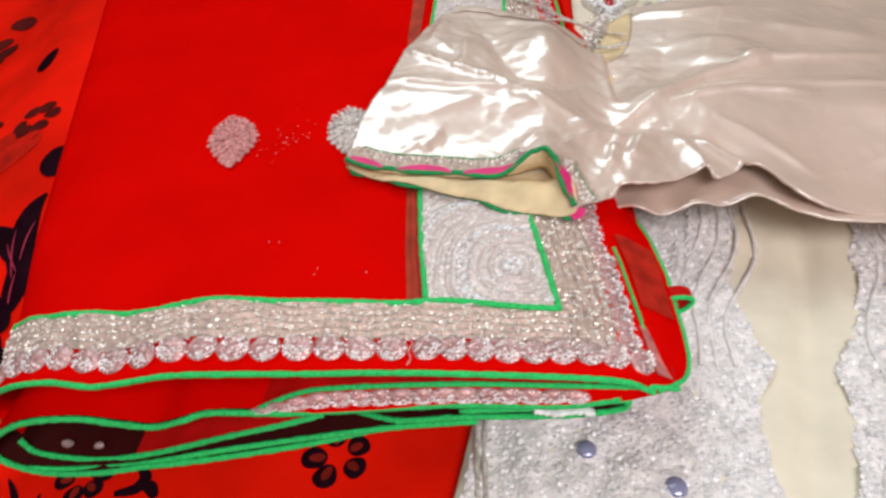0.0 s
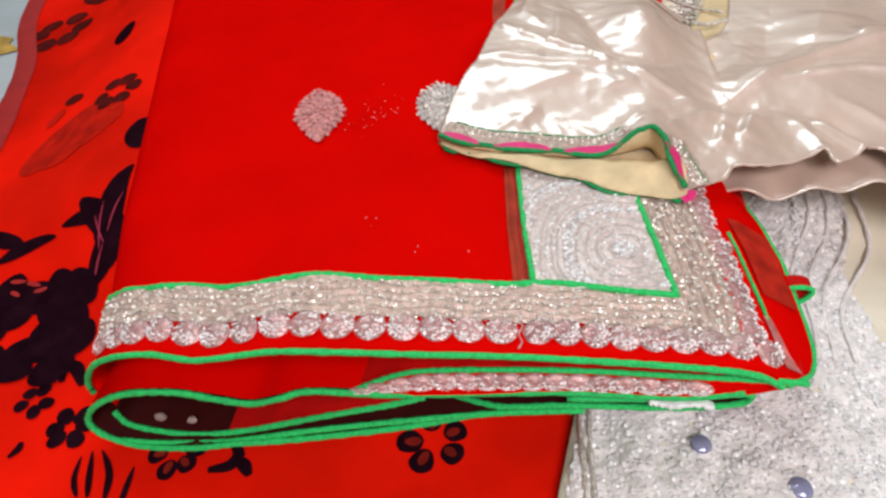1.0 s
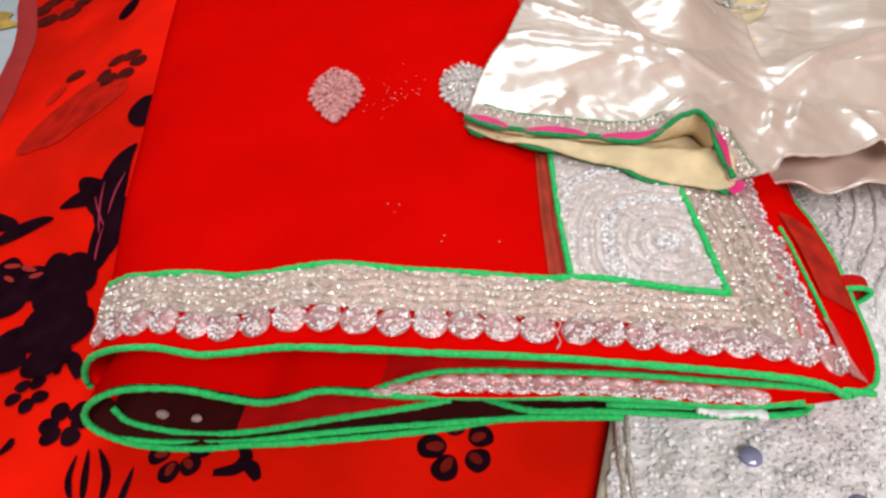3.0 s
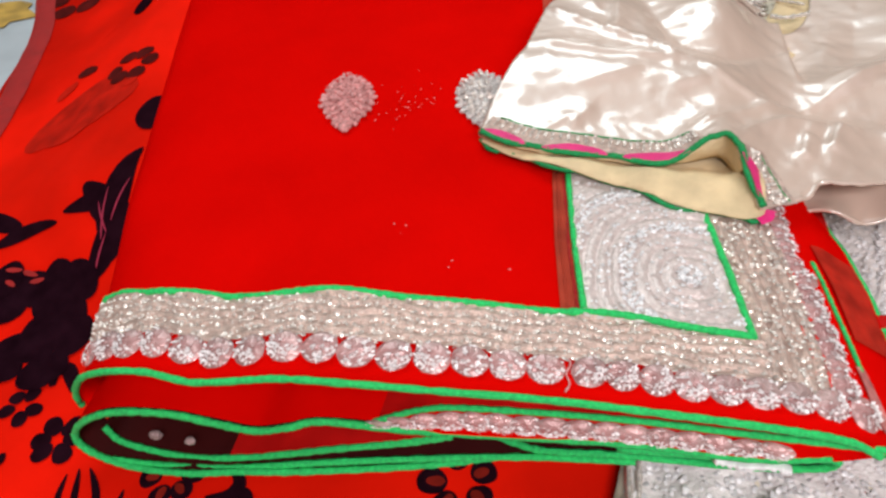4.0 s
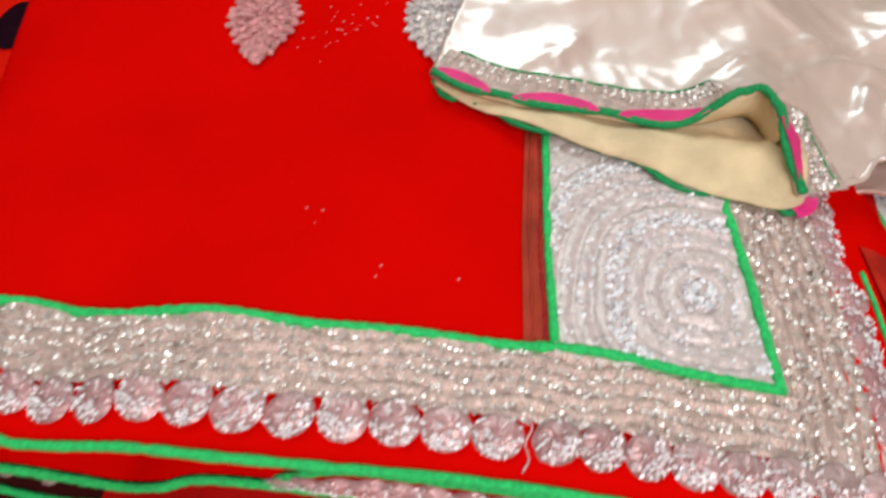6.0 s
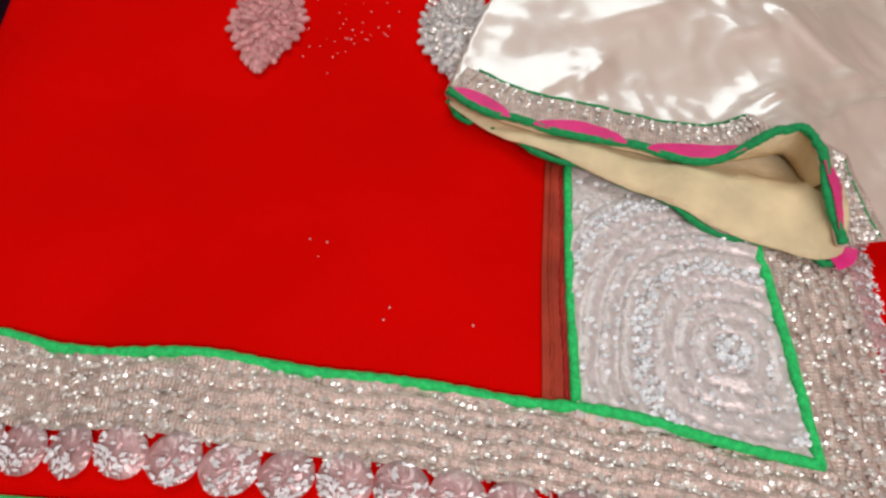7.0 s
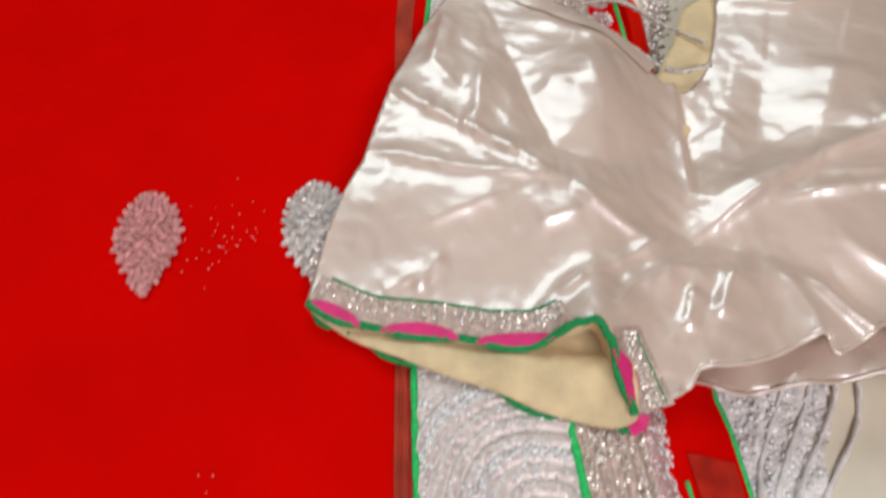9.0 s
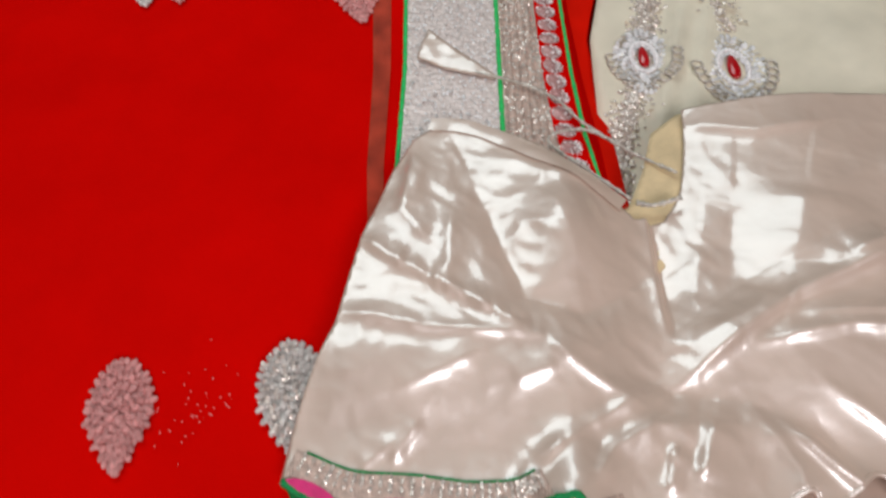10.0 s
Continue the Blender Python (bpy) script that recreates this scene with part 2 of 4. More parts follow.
bed = thing("bed", "low bed covered with a pale sheet printed in ochre", "bed", at=(0, 0.3, -0.62))
mattress = part("mattress", box_mesh(-1.1, -0.9, 0.0, 1.1, 0.9, 0.535, 0.04, 3), SHEET, bed)
rng = random.Random(4)
for k in range(26):
    cx, cy = -0.95 + 0.11 * (k % 4) + rng.uniform(-0.02, 0.02), -0.5 + 0.2 * (k // 4)
    r = rng.uniform(0.03, 0.05)
    pts = [(cx + math.cos(a * 0.5236) * r * (1 + 0.35 * math.cos(a * 2.6)), cy + math.sin(a * 0.5236) * r, 0.5365) for a in range(12)]
    part("printed_leaf", mesh_from(pts, [tuple(range(12))]), SHEET_Y, bed)


# ---------------------------------------------------------------- printed chiffon under the saree
def print_z(x, y):
    xc = -0.285 - 0.3 * (y - 0.11)
    rise = 0.055 * smooth(0.0, 0.11, y) * math.exp(-((x - xc) / (0.075 if x > xc else 0.10)) ** 2)
    soft = 0.0022 * noise.noise(Vector((x * 14, y * 9, 1.3))) + 0.0012 * noise.noise(Vector((x * 40, y * 28, 4.3)))
    rise += 0.030 * smooth(0.06, 0.11, x) * smooth(0.22, 0.34, y)
    return -0.0755 + rise + soft


PRINT_EDGE = [(-0.42, -0.40), (-0.46, 0.05), (-0.53, 0.31), (-0.62, 0.49), (-0.70, 0.80), (0.30, 0.86), (0.34, -0.40)]
chiffon = thing("printed_chiffon_cloth", "orange-red chiffon cloth printed with black flowers, spread on the bed", "cloth")
thicken(part("cloth", drape(PRINT_EDGE, 0.008, print_z), PRINT, chiffon), 0.0008)
hem_line = spline([(x, y, print_z(x, y) + 0.001) for x, y in PRINT_EDGE[:5]], 80)
hv, hf = [], []
for i, p in enumerate(hem_line):
    for w, h in ((-0.001, 0.0), (0.003, 0.0016), (0.020, 0.0016), (0.023, 0.0004)):
        hv.append((p.x + w, p.y, print_z(p.x + w, p.y) + 0.0006 + h))
for i in range(79):
    for k in range(3):
        hf.append((i * 4 + k, i * 4 + k + 1, i * 4 + k + 5, i * 4 + k + 4))
part("hem", mesh_from(hv, hf), HEM, chiffon, "dark red rolled hem")


def blot(outline, lift=0.0009):
    """A printed shape that follows the cloth."""
    cx = sum(p[0] for p in outline) / len(outline)
    cy = sum(p[1] for p in outline) / len(outline)
    n = len(outline)
    verts = [(cx, cy, print_z(cx, cy) + lift)]
    faces = []
    for f in (0.33, 0.67, 1.0):
        for x, y in outline:
            qx, qy = cx + (x - cx) * f, cy + (y - cy) * f
            verts.append((qx, qy, print_z(qx, qy) + lift))
    for k in range(n):
        k2 = (k + 1) % n
        faces.append((0, 1 + k, 1 + k2))
        for r in range(2):
            a = 1 + r * n
            faces.append((a + k, a + n + k, a + n + k2, a + k2))
    return mesh_from(verts, faces)


def petal(cx, cy, angle, length, width, bend=0.0, tip=0.7, n=22):
    """Leaf or petal outline from its root; angle in degrees."""
    out = []
    ca, sa = math.cos(radians(angle)), math.sin(radians(angle))
    for k in range(n):
        a = 2 * math.pi * k / n
        u = 0.5 - 0.5 * math.cos(a)
        w = math.sin(a) * 0.5 * (1 - (1 - tip) * u) * (1 + 0.06 * math.sin(3 * a + cx * 900))
        v = w * width + bend * length * math.sin(u * math.pi)
        out.append((cx + ca * u * length - sa * v, cy + sa * u * length + ca * v))
    return out


def flower(cx, cy, size, count=5, turn=0.0, mat=None, gap=0.30, heart=True):
    """Open blossom: rounded petals set apart round a bare heart, each with a worn reddish middle."""
    for k in range(count):
        a = turn + 360 * k / count + 7 * math.sin(k * 2.3 + cx * 300)
        ca, sa = math.cos(radians(a)), math.sin(radians(a))
        long = size * (1.0 - gap) * (1 + 0.10 * math.sin(k * 1.7 + cy * 500))
        part("printed_petal", blot(petal(cx + ca * size * gap, cy + sa * size * gap, a, long, size * 0.60, tip=1.25)), mat or BLACK, chiffon)
        if heart:
            part("petal_streak", blot(petal(cx + ca * size * (gap + 0.06), cy + sa * size * (gap + 0.06), a, long * 0.62, size * 0.26, tip=1.0), 0.0013), FADED, chiffon)


def leaf(cx, cy, angle, length, width, bend=0.0, mat=None, tip=0.6, lift=0.0009):
    part("printed_leaf", blot(petal(cx, cy, angle, length, width, bend, tip), lift), mat or BLACK, chiffon)


def curl(points, wide):
    """A bent stroke of the print, thick in the middle."""
    line = spline([(x, y, 0) for x, y in points], 16)
    left, right = [], []
    for i, p in enumerate(line):
        d = (line[min(i + 1, 15)] - line[max(i - 1, 0)]).normalized()
        h = wide * 0.5 * (0.35 + 0.65 * math.sin(math.pi * (i + 1) / 17))
        left.append((p.x - d.y * h, p.y + d.x * h))
        right.append((p.x + d.y * h, p.y - d.x * h))
    verts = [(x, y, print_z(x, y) + 0.0010) for x, y in left + right]
    part("printed_curl", mesh_from(verts, [(i, i + 1, 17 + i, 16 + i) for i in range(15)]), BLACK, chiffon)


# blossoms in front of the saree and at its closed side
flower(-0.0505, -0.0550, 0.0205, 5, 36)
flower(-0.196, -0.0735, 0.0165, 6, 20)
flower(-0.266, -0.0640, 0.0150, 6, 10, heart=False, gap=0.2)
flower(-0.297, -0.0485, 0.0125, 5, 0, heart=False, gap=0.25)
curl([(-0.3105, -0.030), (-0.304, -0.0215), (-0.294, -0.0225), (-0.287, -0.034)], 0.0075)
curl([(-0.291, -0.019), (-0.283, -0.023), (-0.273, -0.035)], 0.0085)
curl([(-0.174, -0.083), (-0.163, -0.079), (-0.160, -0.072), (-0.165, -0.066)], 0.0075)
curl([(-0.160, -0.0755), (-0.155, -0.078), (-0.150, -0.084)], 0.0075)
curl([(-0.2925, -0.0855), (-0.2895, -0.080), (-0.290, -0.0755)], 0.005)
for x, y, a, n, w, b in ((-0.240, -0.105, 112, 0.026, 0.0040, 0.1), (-0.234, -0.105, 112, 0.030, 0.0045, 0.0), (-0.224, -0.106, 118, 0.034, 0.0050, -0.1),
                         (-0.214, -0.110, 96, 0.026, 0.0045, 0.0), (-0.335, -0.075, 50, 0.024, 0.010, 0.0), (-0.325, -0.115, 70, 0.030, 0.010, 0.2)):
    leaf(x, y, a, n, w, b)
# bud and long leaf spray beside the saree
leaf(-0.2955, 0.1365, 100, 0.040, 0.0225, 0.0, tip=1.15)
for x, y, a, n, w, b, tip in ((-0.2925, 0.0560, 86, 0.062, 0.0310, 0.04, 0.30), (-0.2900, 0.0760, 180, 0.044, 0.0150, -0.05, 0.5), (-0.2880, 0.0680, 146, 0.040, 0.0240, 0.0, 0.5),
                              (-0.2900, 0.0690, 258, 0.034, 0.0200, 0.0, 0.8), (-0.2830, 0.0770, 262, 0.032, 0.0160, 0.0, 0.8), (-0.3000, 0.0420, 250, 0.030, 0.0180, 0.0, 0.9)):
    leaf(x, y, a, n, w, b, tip=tip)
for x, y, a, n in ((-0.2960, 0.056, 95, 0.030), (-0.2930, 0.060, 122, 0.020), (-0.2915, 0.066, 75, 0.026), (-0.2960, 0.040, 82, 0.020)):
    leaf(x, y, a, n, 0.0016, 0.04, VEIN, lift=0.0016)
leaf(-0.385, 0.058, 14, 0.050, 0.0150, 0.08, tip=0.5)
leaf(-0.405, 0.083, 340, 0.040, 0.0140, 0.0, tip=0.8)
# the large rose: many overlapping petals with worn gaps near its top
rng = random.Random(11)
for k in range(19):
    a = k * 137.5
    r = 0.005 + 0.0017 * k
    leaf(-0.335 + math.cos(radians(a)) * r * 1.05, 0.004 + math.sin(radians(a)) * r * 0.9, a + rng.uniform(-40, 40), 0.024, 0.028, 0.0, tip=1.15, lift=0.0009 + 0.00005 * k)
for x, y, a, n in ((-0.3640, 0.0405, 0, 0.013), (-0.3500, 0.0395, 350, 0.012), (-0.3420, 0.0330, 15, 0.010), (-0.3600, 0.0330, 340, 0.009)):
    leaf(x, y, a, n, 0.0034, 0.0, HEM, tip=0.9, lift=0.0021)
# washed-out prints towards the hem
flower(-0.531, 0.416, 0.038, 6, 15, DULL, gap=0.36, heart=False)
leaf(-0.3995, 0.320, 97, 0.040, 0.020, 0.05, tip=1.0)
flower(-0.355, 0.2254, 0.023, 6, 15, DULL, gap=0.34, heart=False)
leaf(-0.427, 0.2497, 340, 0.026, 0.014, 0.0, DULL, tip=1.0)
leaf(-0.425, 0.158, 20, 0.100, 0.060, 0.1, FAINT, tip=1.2, lift=0.0006)
leaf(-0.400, 0.150, 50, 0.060, 0.040, -0.1, FAINT, tip=1.2, lift=0.0008)
leaf(-0.430, 0.215, 60, 0.022, 0.016, 0.0, FAINT, tip=1.0)
leaf(-0.540, 0.500, 325, 0.055, 0.026, 0.0, DULL, tip=1.0)
leaf(-0.345, 0.195, 80, 0.012, 0.012, 0.0, FAINT, tip=1.0)
leaf(0.104, 0.448, 55, 0.024, 0.015, 0.0)


# ---------------------------------------------------------------- embroidered cream cloth beside it
def cream_z(x, y):
    z = -0.060 + 0.036 * smooth(0.17, 0.42, y) + 0.004 * smooth(0.24, 0.30, x)
    z -= 0.008 * smooth(0.07, 0.01, x) * smooth(0.10, -0.05, y)
    ridge = x - (0.050 + 0.29 * y)
    z += 0.007 * (math.exp(-(ridge / 0.007) ** 2) + 0.6 * math.exp(-((ridge - 0.022) / 0.008) ** 2)) * smooth(0.30, 0.36, y)
    z += 0.005 * abs(noise.noise(Vector((x * 13 + y * 3, y * 5 - x * 4, 1.4)))) * smooth(0.32, 0.40, y)
    fold = x - (0.229 + 0.275 * y)
    z -= 0.006 * math.exp(-(fold / 0.010) ** 2)
    z += 0.0022 * noise.noise(Vector((x * 22, y * 12, 9.1))) + 0.001 * noise.noise(Vector((x * 70, y * 40, 2.1)))
    return z


CREAM_EDGE = [(0.008, -0.32), (0.017, -0.085), (0.030, -0.02), (0.080, 0.10), (0.116, 0.30), (0.117, 0.42), (0.119, 0.465), (0.132, 0.525), (0.150, 0.70), (0.75, 0.72), (0.75, -0.32)]
cream = thing("embroidered_cream_cloth", "cream silk cloth with silver zari and sequin embroidery", "cloth")
thicken(part("cloth", drape(CREAM_EDGE, 0.006, cream_z), CREAM, cream), 0.0012)


def cream_worked(x, y):
    """Where the silver embroidery lies on the cream cloth."""
    wave = 0.0020 * math.sin(y * 131 + 1)
    left = interp(y, (-0.20, -0.072, -0.039, -0.016, 0.009, 0.040, 0.054, 0.10, 0.133, 0.20), (0.200, 0.191, 0.187, 0.196, 0.208, 0.204, 0.198, 0.205, 0.216, 0.230))
    right = interp(y, (-0.20, -0.078, -0.052, -0.031, -0.024, 0.0, 0.026, 0.045, 0.091, 0.133, 0.20), (0.210, 0.225, 0.236, 0.243, 0.240, 0.244, 0.257, 0.272, 0.285, 0.296, 0.310))
    if y < 0.20 and x < left + wave and inside(CREAM_EDGE, x - 0.004, y):
        return 1
    return 1 if y < 0.22 and right - wave < x < 0.40 else 0


def zari_z(x, y):
    swirl = math.sin(300 * (x + 0.012 * math.sin(y * 48) - 0.28 * y)) * 0.7 * smooth(-0.02, 0.06, y) + math.sin(230 * math.hypot(x - 0.115, y + 0.075) + 2.2 * noise.noise(Vector((x * 30, y * 30, 1)))) * 0.7 * smooth(0.06, -0.02, y)
    return cream_z(x, y) + 0.0016 + 0.0017 * swirl + 0.0012 * noise.noise(Vector((x * 190, y * 150, 2.2)))


def worked_sheet(x0, x1, y0, y1, step):
    verts, faces, index = [], [], {}
    nx, ny = int((x1 - x0) / step), int((y1 - y0) / step)

    def vert(i, j):
        if (i, j) not in index:
            x, y = x0 + i * step, y0 + j * step
            index[i, j] = len(verts)
            verts.append((x, y, zari_z(x, y)))
        return index[i, j]

    for j in range(ny):
        for i in range(nx):
            if cream_worked(x0 + (i + 0.5) * step, y0 + (j + 0.5) * step):
                faces.append((vert(i, j), vert(i + 1, j), vert(i + 1, j + 1), vert(i, j + 1)))
    return mesh_from(verts, faces)


part("embroidery", worked_sheet(0.01, 0.40, -0.20, 0.22, 0.0022), ZARI, cream, "silver zari embroidery in wavy rows")
rng = random.Random(5)
spots = []
while len(spots) < 13000:
    x, y = rng.uniform(0.01, 0.40), rng.uniform(-0.20, 0.22)
    if cream_worked(x, y):
        spots.append((x, y, zari_z(x, y)))
part("glitter", sequins(spots, 0.0014, 0.30, rng), SEQUIN_W, cream, "tiny pale silver sequins", kind="stuff")
for x, y, r in ((0.090, -0.056, 0.0055), (0.135, -0.075, 0.006), (0.075, -0.115, 0.010)):
    bm = bmesh.new()
    bmesh.ops.create_cone(bm, cap_ends=True, segments=20, radius1=r, radius2=r * 0.85, depth=0.0016)
    bmesh.ops.translate(bm, verts=bm.verts, vec=(x, y, zari_z(x, y) + 0.0018))
    part("mirror_disc", bm, MIRROR if r < 0.009 else SEQUIN_W, cream, "small lilac-grey mirror disc")
# wavy cords; the first two are coloured darker for a shaded fold at the edge
for k, (x0, amp, slope) in enumerate(((0.033, 0.002, 0.05), (0.038, 0.002, 0.05), (0.148, 0.004, 0.30), (0.158, 0.005, 0.32), (0.168, 0.006, 0.34), (0.181, 0.007, 0.34), (0.268, 0.006, 0.3), (0.281, 0.007, 0.3))):
    pts = []
    for i in range(70 if k < 2 or k > 5 else 36):
        y = (-0.19 if k < 2 or k > 5 else 0.005) + i * 0.0058
        x = x0 + slope * y + amp * math.sin(y * 52 + 0.5 * k)
        pts.append(Vector((x, y, zari_z(x, y) + 0.0006)))
    part("zari_cord", tube(pts, 0.0016, 6, 0.5), CORD if k < 2 else ZARI, cream)
# a column of pale sequins between the cords
for k in range(34):
    y = 0.055 + 0.0028 * k
    x = 0.1555 + 0.20 * y + 0.0012 * math.sin(k * 1.9)
    bm = bmesh.new()
    bmesh.ops.create_cone(bm, cap_ends=True, segments=10, radius1=0.0017, radius2=0.0012, depth=0.0012)
    bmesh.ops.translate(bm, verts=bm.verts, vec=(x, y, zari_z(x, y) + 0.0012))
    part("pale_disc", bm, SEQUIN_W, cream)

# stone-set drops on the cloth beyond the blouse
def stone_drop(cx, cy, size):
    holder = part("stone_motif", sequins([(cx + math.cos(a) * r * size * 0.62, cy + math.sin(a) * r * size - 0.1 * size * r, cream_z(cx, cy) + 0.001)
                                         for r in (0.45, 0.6, 0.75, 0.9, 1.05) for a in [2 * math.pi * k / 34 + r for k in range(34)]],
                                        0.0026, 0.5, random.Random(2)), SEQUIN_W, cream, "silver beaded drop round a red stone")
    bm = bmesh.new()
    bmesh.ops.create_uvsphere(bm, u_segments=16, v_segments=10, radius=1)
    for v in bm.verts:
        v.co = Vector((cx + v.co.x * size * 0.13 * (1 - 0.25 * v.co.y), cy + v.co.y * size * 0.36, cream_z(cx, cy) + 0.002 + v.co.z * 0.003))
    part("red_stone", bm, GEM, holder, "glossy dark red oval stone")
    for k in range(26):
        a = 2 * math.pi * k / 26
        bm = bmesh.new()
        bmesh.ops.create_icosphere(bm, subdivisions=1, radius=0.0021)
        bmesh.ops.translate(bm, verts=bm.verts, vec=(cx + math.cos(a) * size * 0.30, cy + math.sin(a) * size * 0.5, cream_z(cx, cy) + 0.002))
        part("pearl", bm, SEQUIN_W, holder)
    for k in range(15):
        a = math.pi * (1.0 + k / 14)
        px, py = cx + math.cos(a) * size * 0.75, cy + math.sin(a) * size * 0.95
        ring = [Vector((px + math.cos(t * 0.6283) * 0.004, py + math.sin(t * 0.6283) * 0.004, cream_z(px, py) + 0.0015)) for t in range(11)]
        part("cord_loop", tube(ring, 0.0009, 5), CORD, holder)


stone_drop(0.220, 0.430, 0.036)
stone_drop(0.156, 0.442, 0.032)
rng = random.Random(8)
spots = []
for k in range(2800):
    y = rng.uniform(0.31, 0.68)
    x = interp(y, (0.31, 0.345, 0.375, 0.42, 0.45, 0.51, 0.68), (0.124, 0.128, 0.133, 0.152, 0.157, 0.169, 0.205)) + rng.gauss(0, 0.006)
    spots.append((x, y, cream_z(x, y)))
for k in range(700):
    y = rng.uniform(0.47, 0.68)
    spots.append((0.222 + rng.gauss(0, 0.008), y, cream_z(0.22, y)))
part("sequin_trail", sequins(spots, 0.0017, 0.5, rng), SEQUIN, cream, "silver sequin trail", kind="stuff")


# ---------------------------------------------------------------- the folded saree
FRONT = -0.047


def right_edge(y):
    return interp(y, (-0.047, -0.040, -0.032, -0.024, -0.015, 0.0, 0.05, 0.08, 0.11, 0.35, 0.42, 0.50), (0.122, 0.133, 0.140, 0.144, 0.146, 0.1465, 0.145, 0.140, 0.131, 0.117, 0.111, 0.107))


def inner_pipe_x(y):
    return interp(y, (-0.035, -0.009, 0.039, 0.073, 0.15, 0.314, 0.35, 0.41, 0.494), (0.121, 0.119, 0.113, 0.106, 0.108, 0.108, 0.101, 0.097, 0.095))


def panel_left(y):
    return interp(y, (0.0, 0.044, 0.094, 0.319, 0.409, 0.493), (0.0, -0.006, -0.011, -0.021, -0.020, -0.023))


def panel_right(y):
    return interp(y, (-0.005, 0.03, 0.067, 0.35, 0.49), (0.0735, 0.068, 0.061, 0.047, 0.046))


LEFT_X = (-0.246, -0.253, -0.252, -0.243, -0.228, -0.205, -0.170, -0.140, -0.118)
LEFT_Z = (-0.064, -0.046, -0.034, -0.020, -0.0105, -0.0045, -0.0042, -0.0012, 0.0)


def sway(x, y):
    """How far the front border bows towards its open edge."""
    s = interp(x, (-0.25, -0.24, -0.228, -0.210, -0.190, -0.168, -0.150, -0.130, -0.100, -0.080, -0.055, -0.030, 0.0),
               (-0.0085, -0.0090, -0.010, -0.0105, -0.0095, -0.0125, -0.0115, -0.0095, -0.0080, -0.0060, -0.0035, -0.0012, 0.0))
    return y + s * (1 - smooth(0.0, 0.07, y))


def tuck(x, y):
    """The closed side draws in towards the open edge."""
    return x + 0.012 * smooth(-0.005, -0.045, y) * smooth(-0.19, -0.25, x)
BACK_X = (-0.252, -0.258, -0.257, -0.250, -0.240, -0.220, -0.190, -0.150, -0.118)
BACK_Z = (-0.066, -0.046, -0.032, -0.019, -0.0105, -0.004, -0.001, 0.0, 0.0)


def profile(y):
    """Cross-section of the top layer at y, from its left roll to its right edge."""
    f = smooth(0.0, 0.075, y)
    xs, zs = [], []
    for a, b, c, d in zip(LEFT_X, BACK_X, LEFT_Z, BACK_Z):
        x = a + (b - a) * f
        x -= 0.30 * max(y, 0) * min(1, (-0.118 - x) / 0.13)
        xs.append(x)
        zs.append(c + (d - c) * f)
    xr = right_edge(y)
    xs += [-0.06, 0.0, 0.05, 0.085, 0.085 + (xr - 0.085) * 0.55, xr - 0.004, xr]
    drop = 1 - 0.5 * smooth(-0.025, -0.047, y)
    zs += [0.0, 0.0, 0.0, -0.001, -0.007 * drop, -0.021 * drop, -0.026 * drop]
    return xs, zs


def swell(x, y):
    """The soft stack is fuller behind the front border and sinks a little under the drops."""
    s = 0.0085 * math.exp(-((x + 0.110) / 0.050) ** 2 - ((y + 0.005) / 0.060) ** 2)
    return s - 0.0045 * math.exp(-((x + 0.160) / 0.08) ** 2 - ((y - 0.150) / 0.06) ** 2)


def top_z(x, y):
    xs, zs = profile(y)
    return interp(x, xs[2:], zs[2:]) + swell(x, y)


saree = thing("folded_saree", "folded bright red saree with silver lace border and green piping", "saree", at=(0, 0, -0.075))
base = Matrix.Translation((0, 0, 0.075))


def saree_part(name, me, mat, label="", kind="", parent=None):
    ob = part(name, me, mat, parent or saree, label, kind)
    if not parent:
        ob.matrix_parent_inverse = base
    return ob


verts, faces = [], []
ROWS_Y = [FRONT + 0.006 * k for k in range(120)]
for y in ROWS_Y:
    xs, zs = profile(y)
    pts = spline([(x, 0, z) for x, z in zip(xs, zs)], 150)
    for p in pts:
        wave = 0.0007 * noise.noise(Vector((p.x * 16, y * 10, 3.0))) * smooth(0.02, 0.1, y)
        verts.append((tuck(p.x, y), sway(p.x, y), p.z + wave + swell(p.x, y)))
for j in range(len(ROWS_Y) - 1):
    for i in range(149):
        faces.append((j * 150 + i, j * 150 + i + 1, (j + 1) * 150 + i + 1, (j + 1) * 150 + i))
thicken(saree_part("top_layer", mesh_from(verts, faces), RED, "plain bright red georgette"), 0.0012)

# the stack of folds under the top layer, set back from the front
bm = bmesh.new()
lo = [bm.verts.new((x, y, -0.074)) for x, y in ((-0.280, 0.20), (-0.46, 0.66), (0.100, 0.66), (0.115, 0.20))]
hi = [bm.verts.new((x, y, z)) for x, y, z in ((-0.270, 0.20, -0.035), (-0.44, 0.66, -0.03), (0.095, 0.66, -0.028), (0.110, 0.20, -0.030))]
bm.faces.new(hi)
bm.faces.new(lo[::-1])
for k in range(4):
    bm.faces.new((lo[k], lo[(k + 1) % 4], hi[(k + 1) % 4], hi[k]))
saree_part("inner_folds", bm, INNER, "inner folds of red georgette")


def piping(points, radius=0.0016, count=120, mat=None, parent=None, name="green_piping"):
    return saree_part(name, tube(spline(points, count), radius, 7, 0.16), mat or GREEN, parent=parent)


def on_top(x, y, lift=0.0012):
    return Vector((tuck(x, y), sway(x, y), top_z(x, y) + lift))


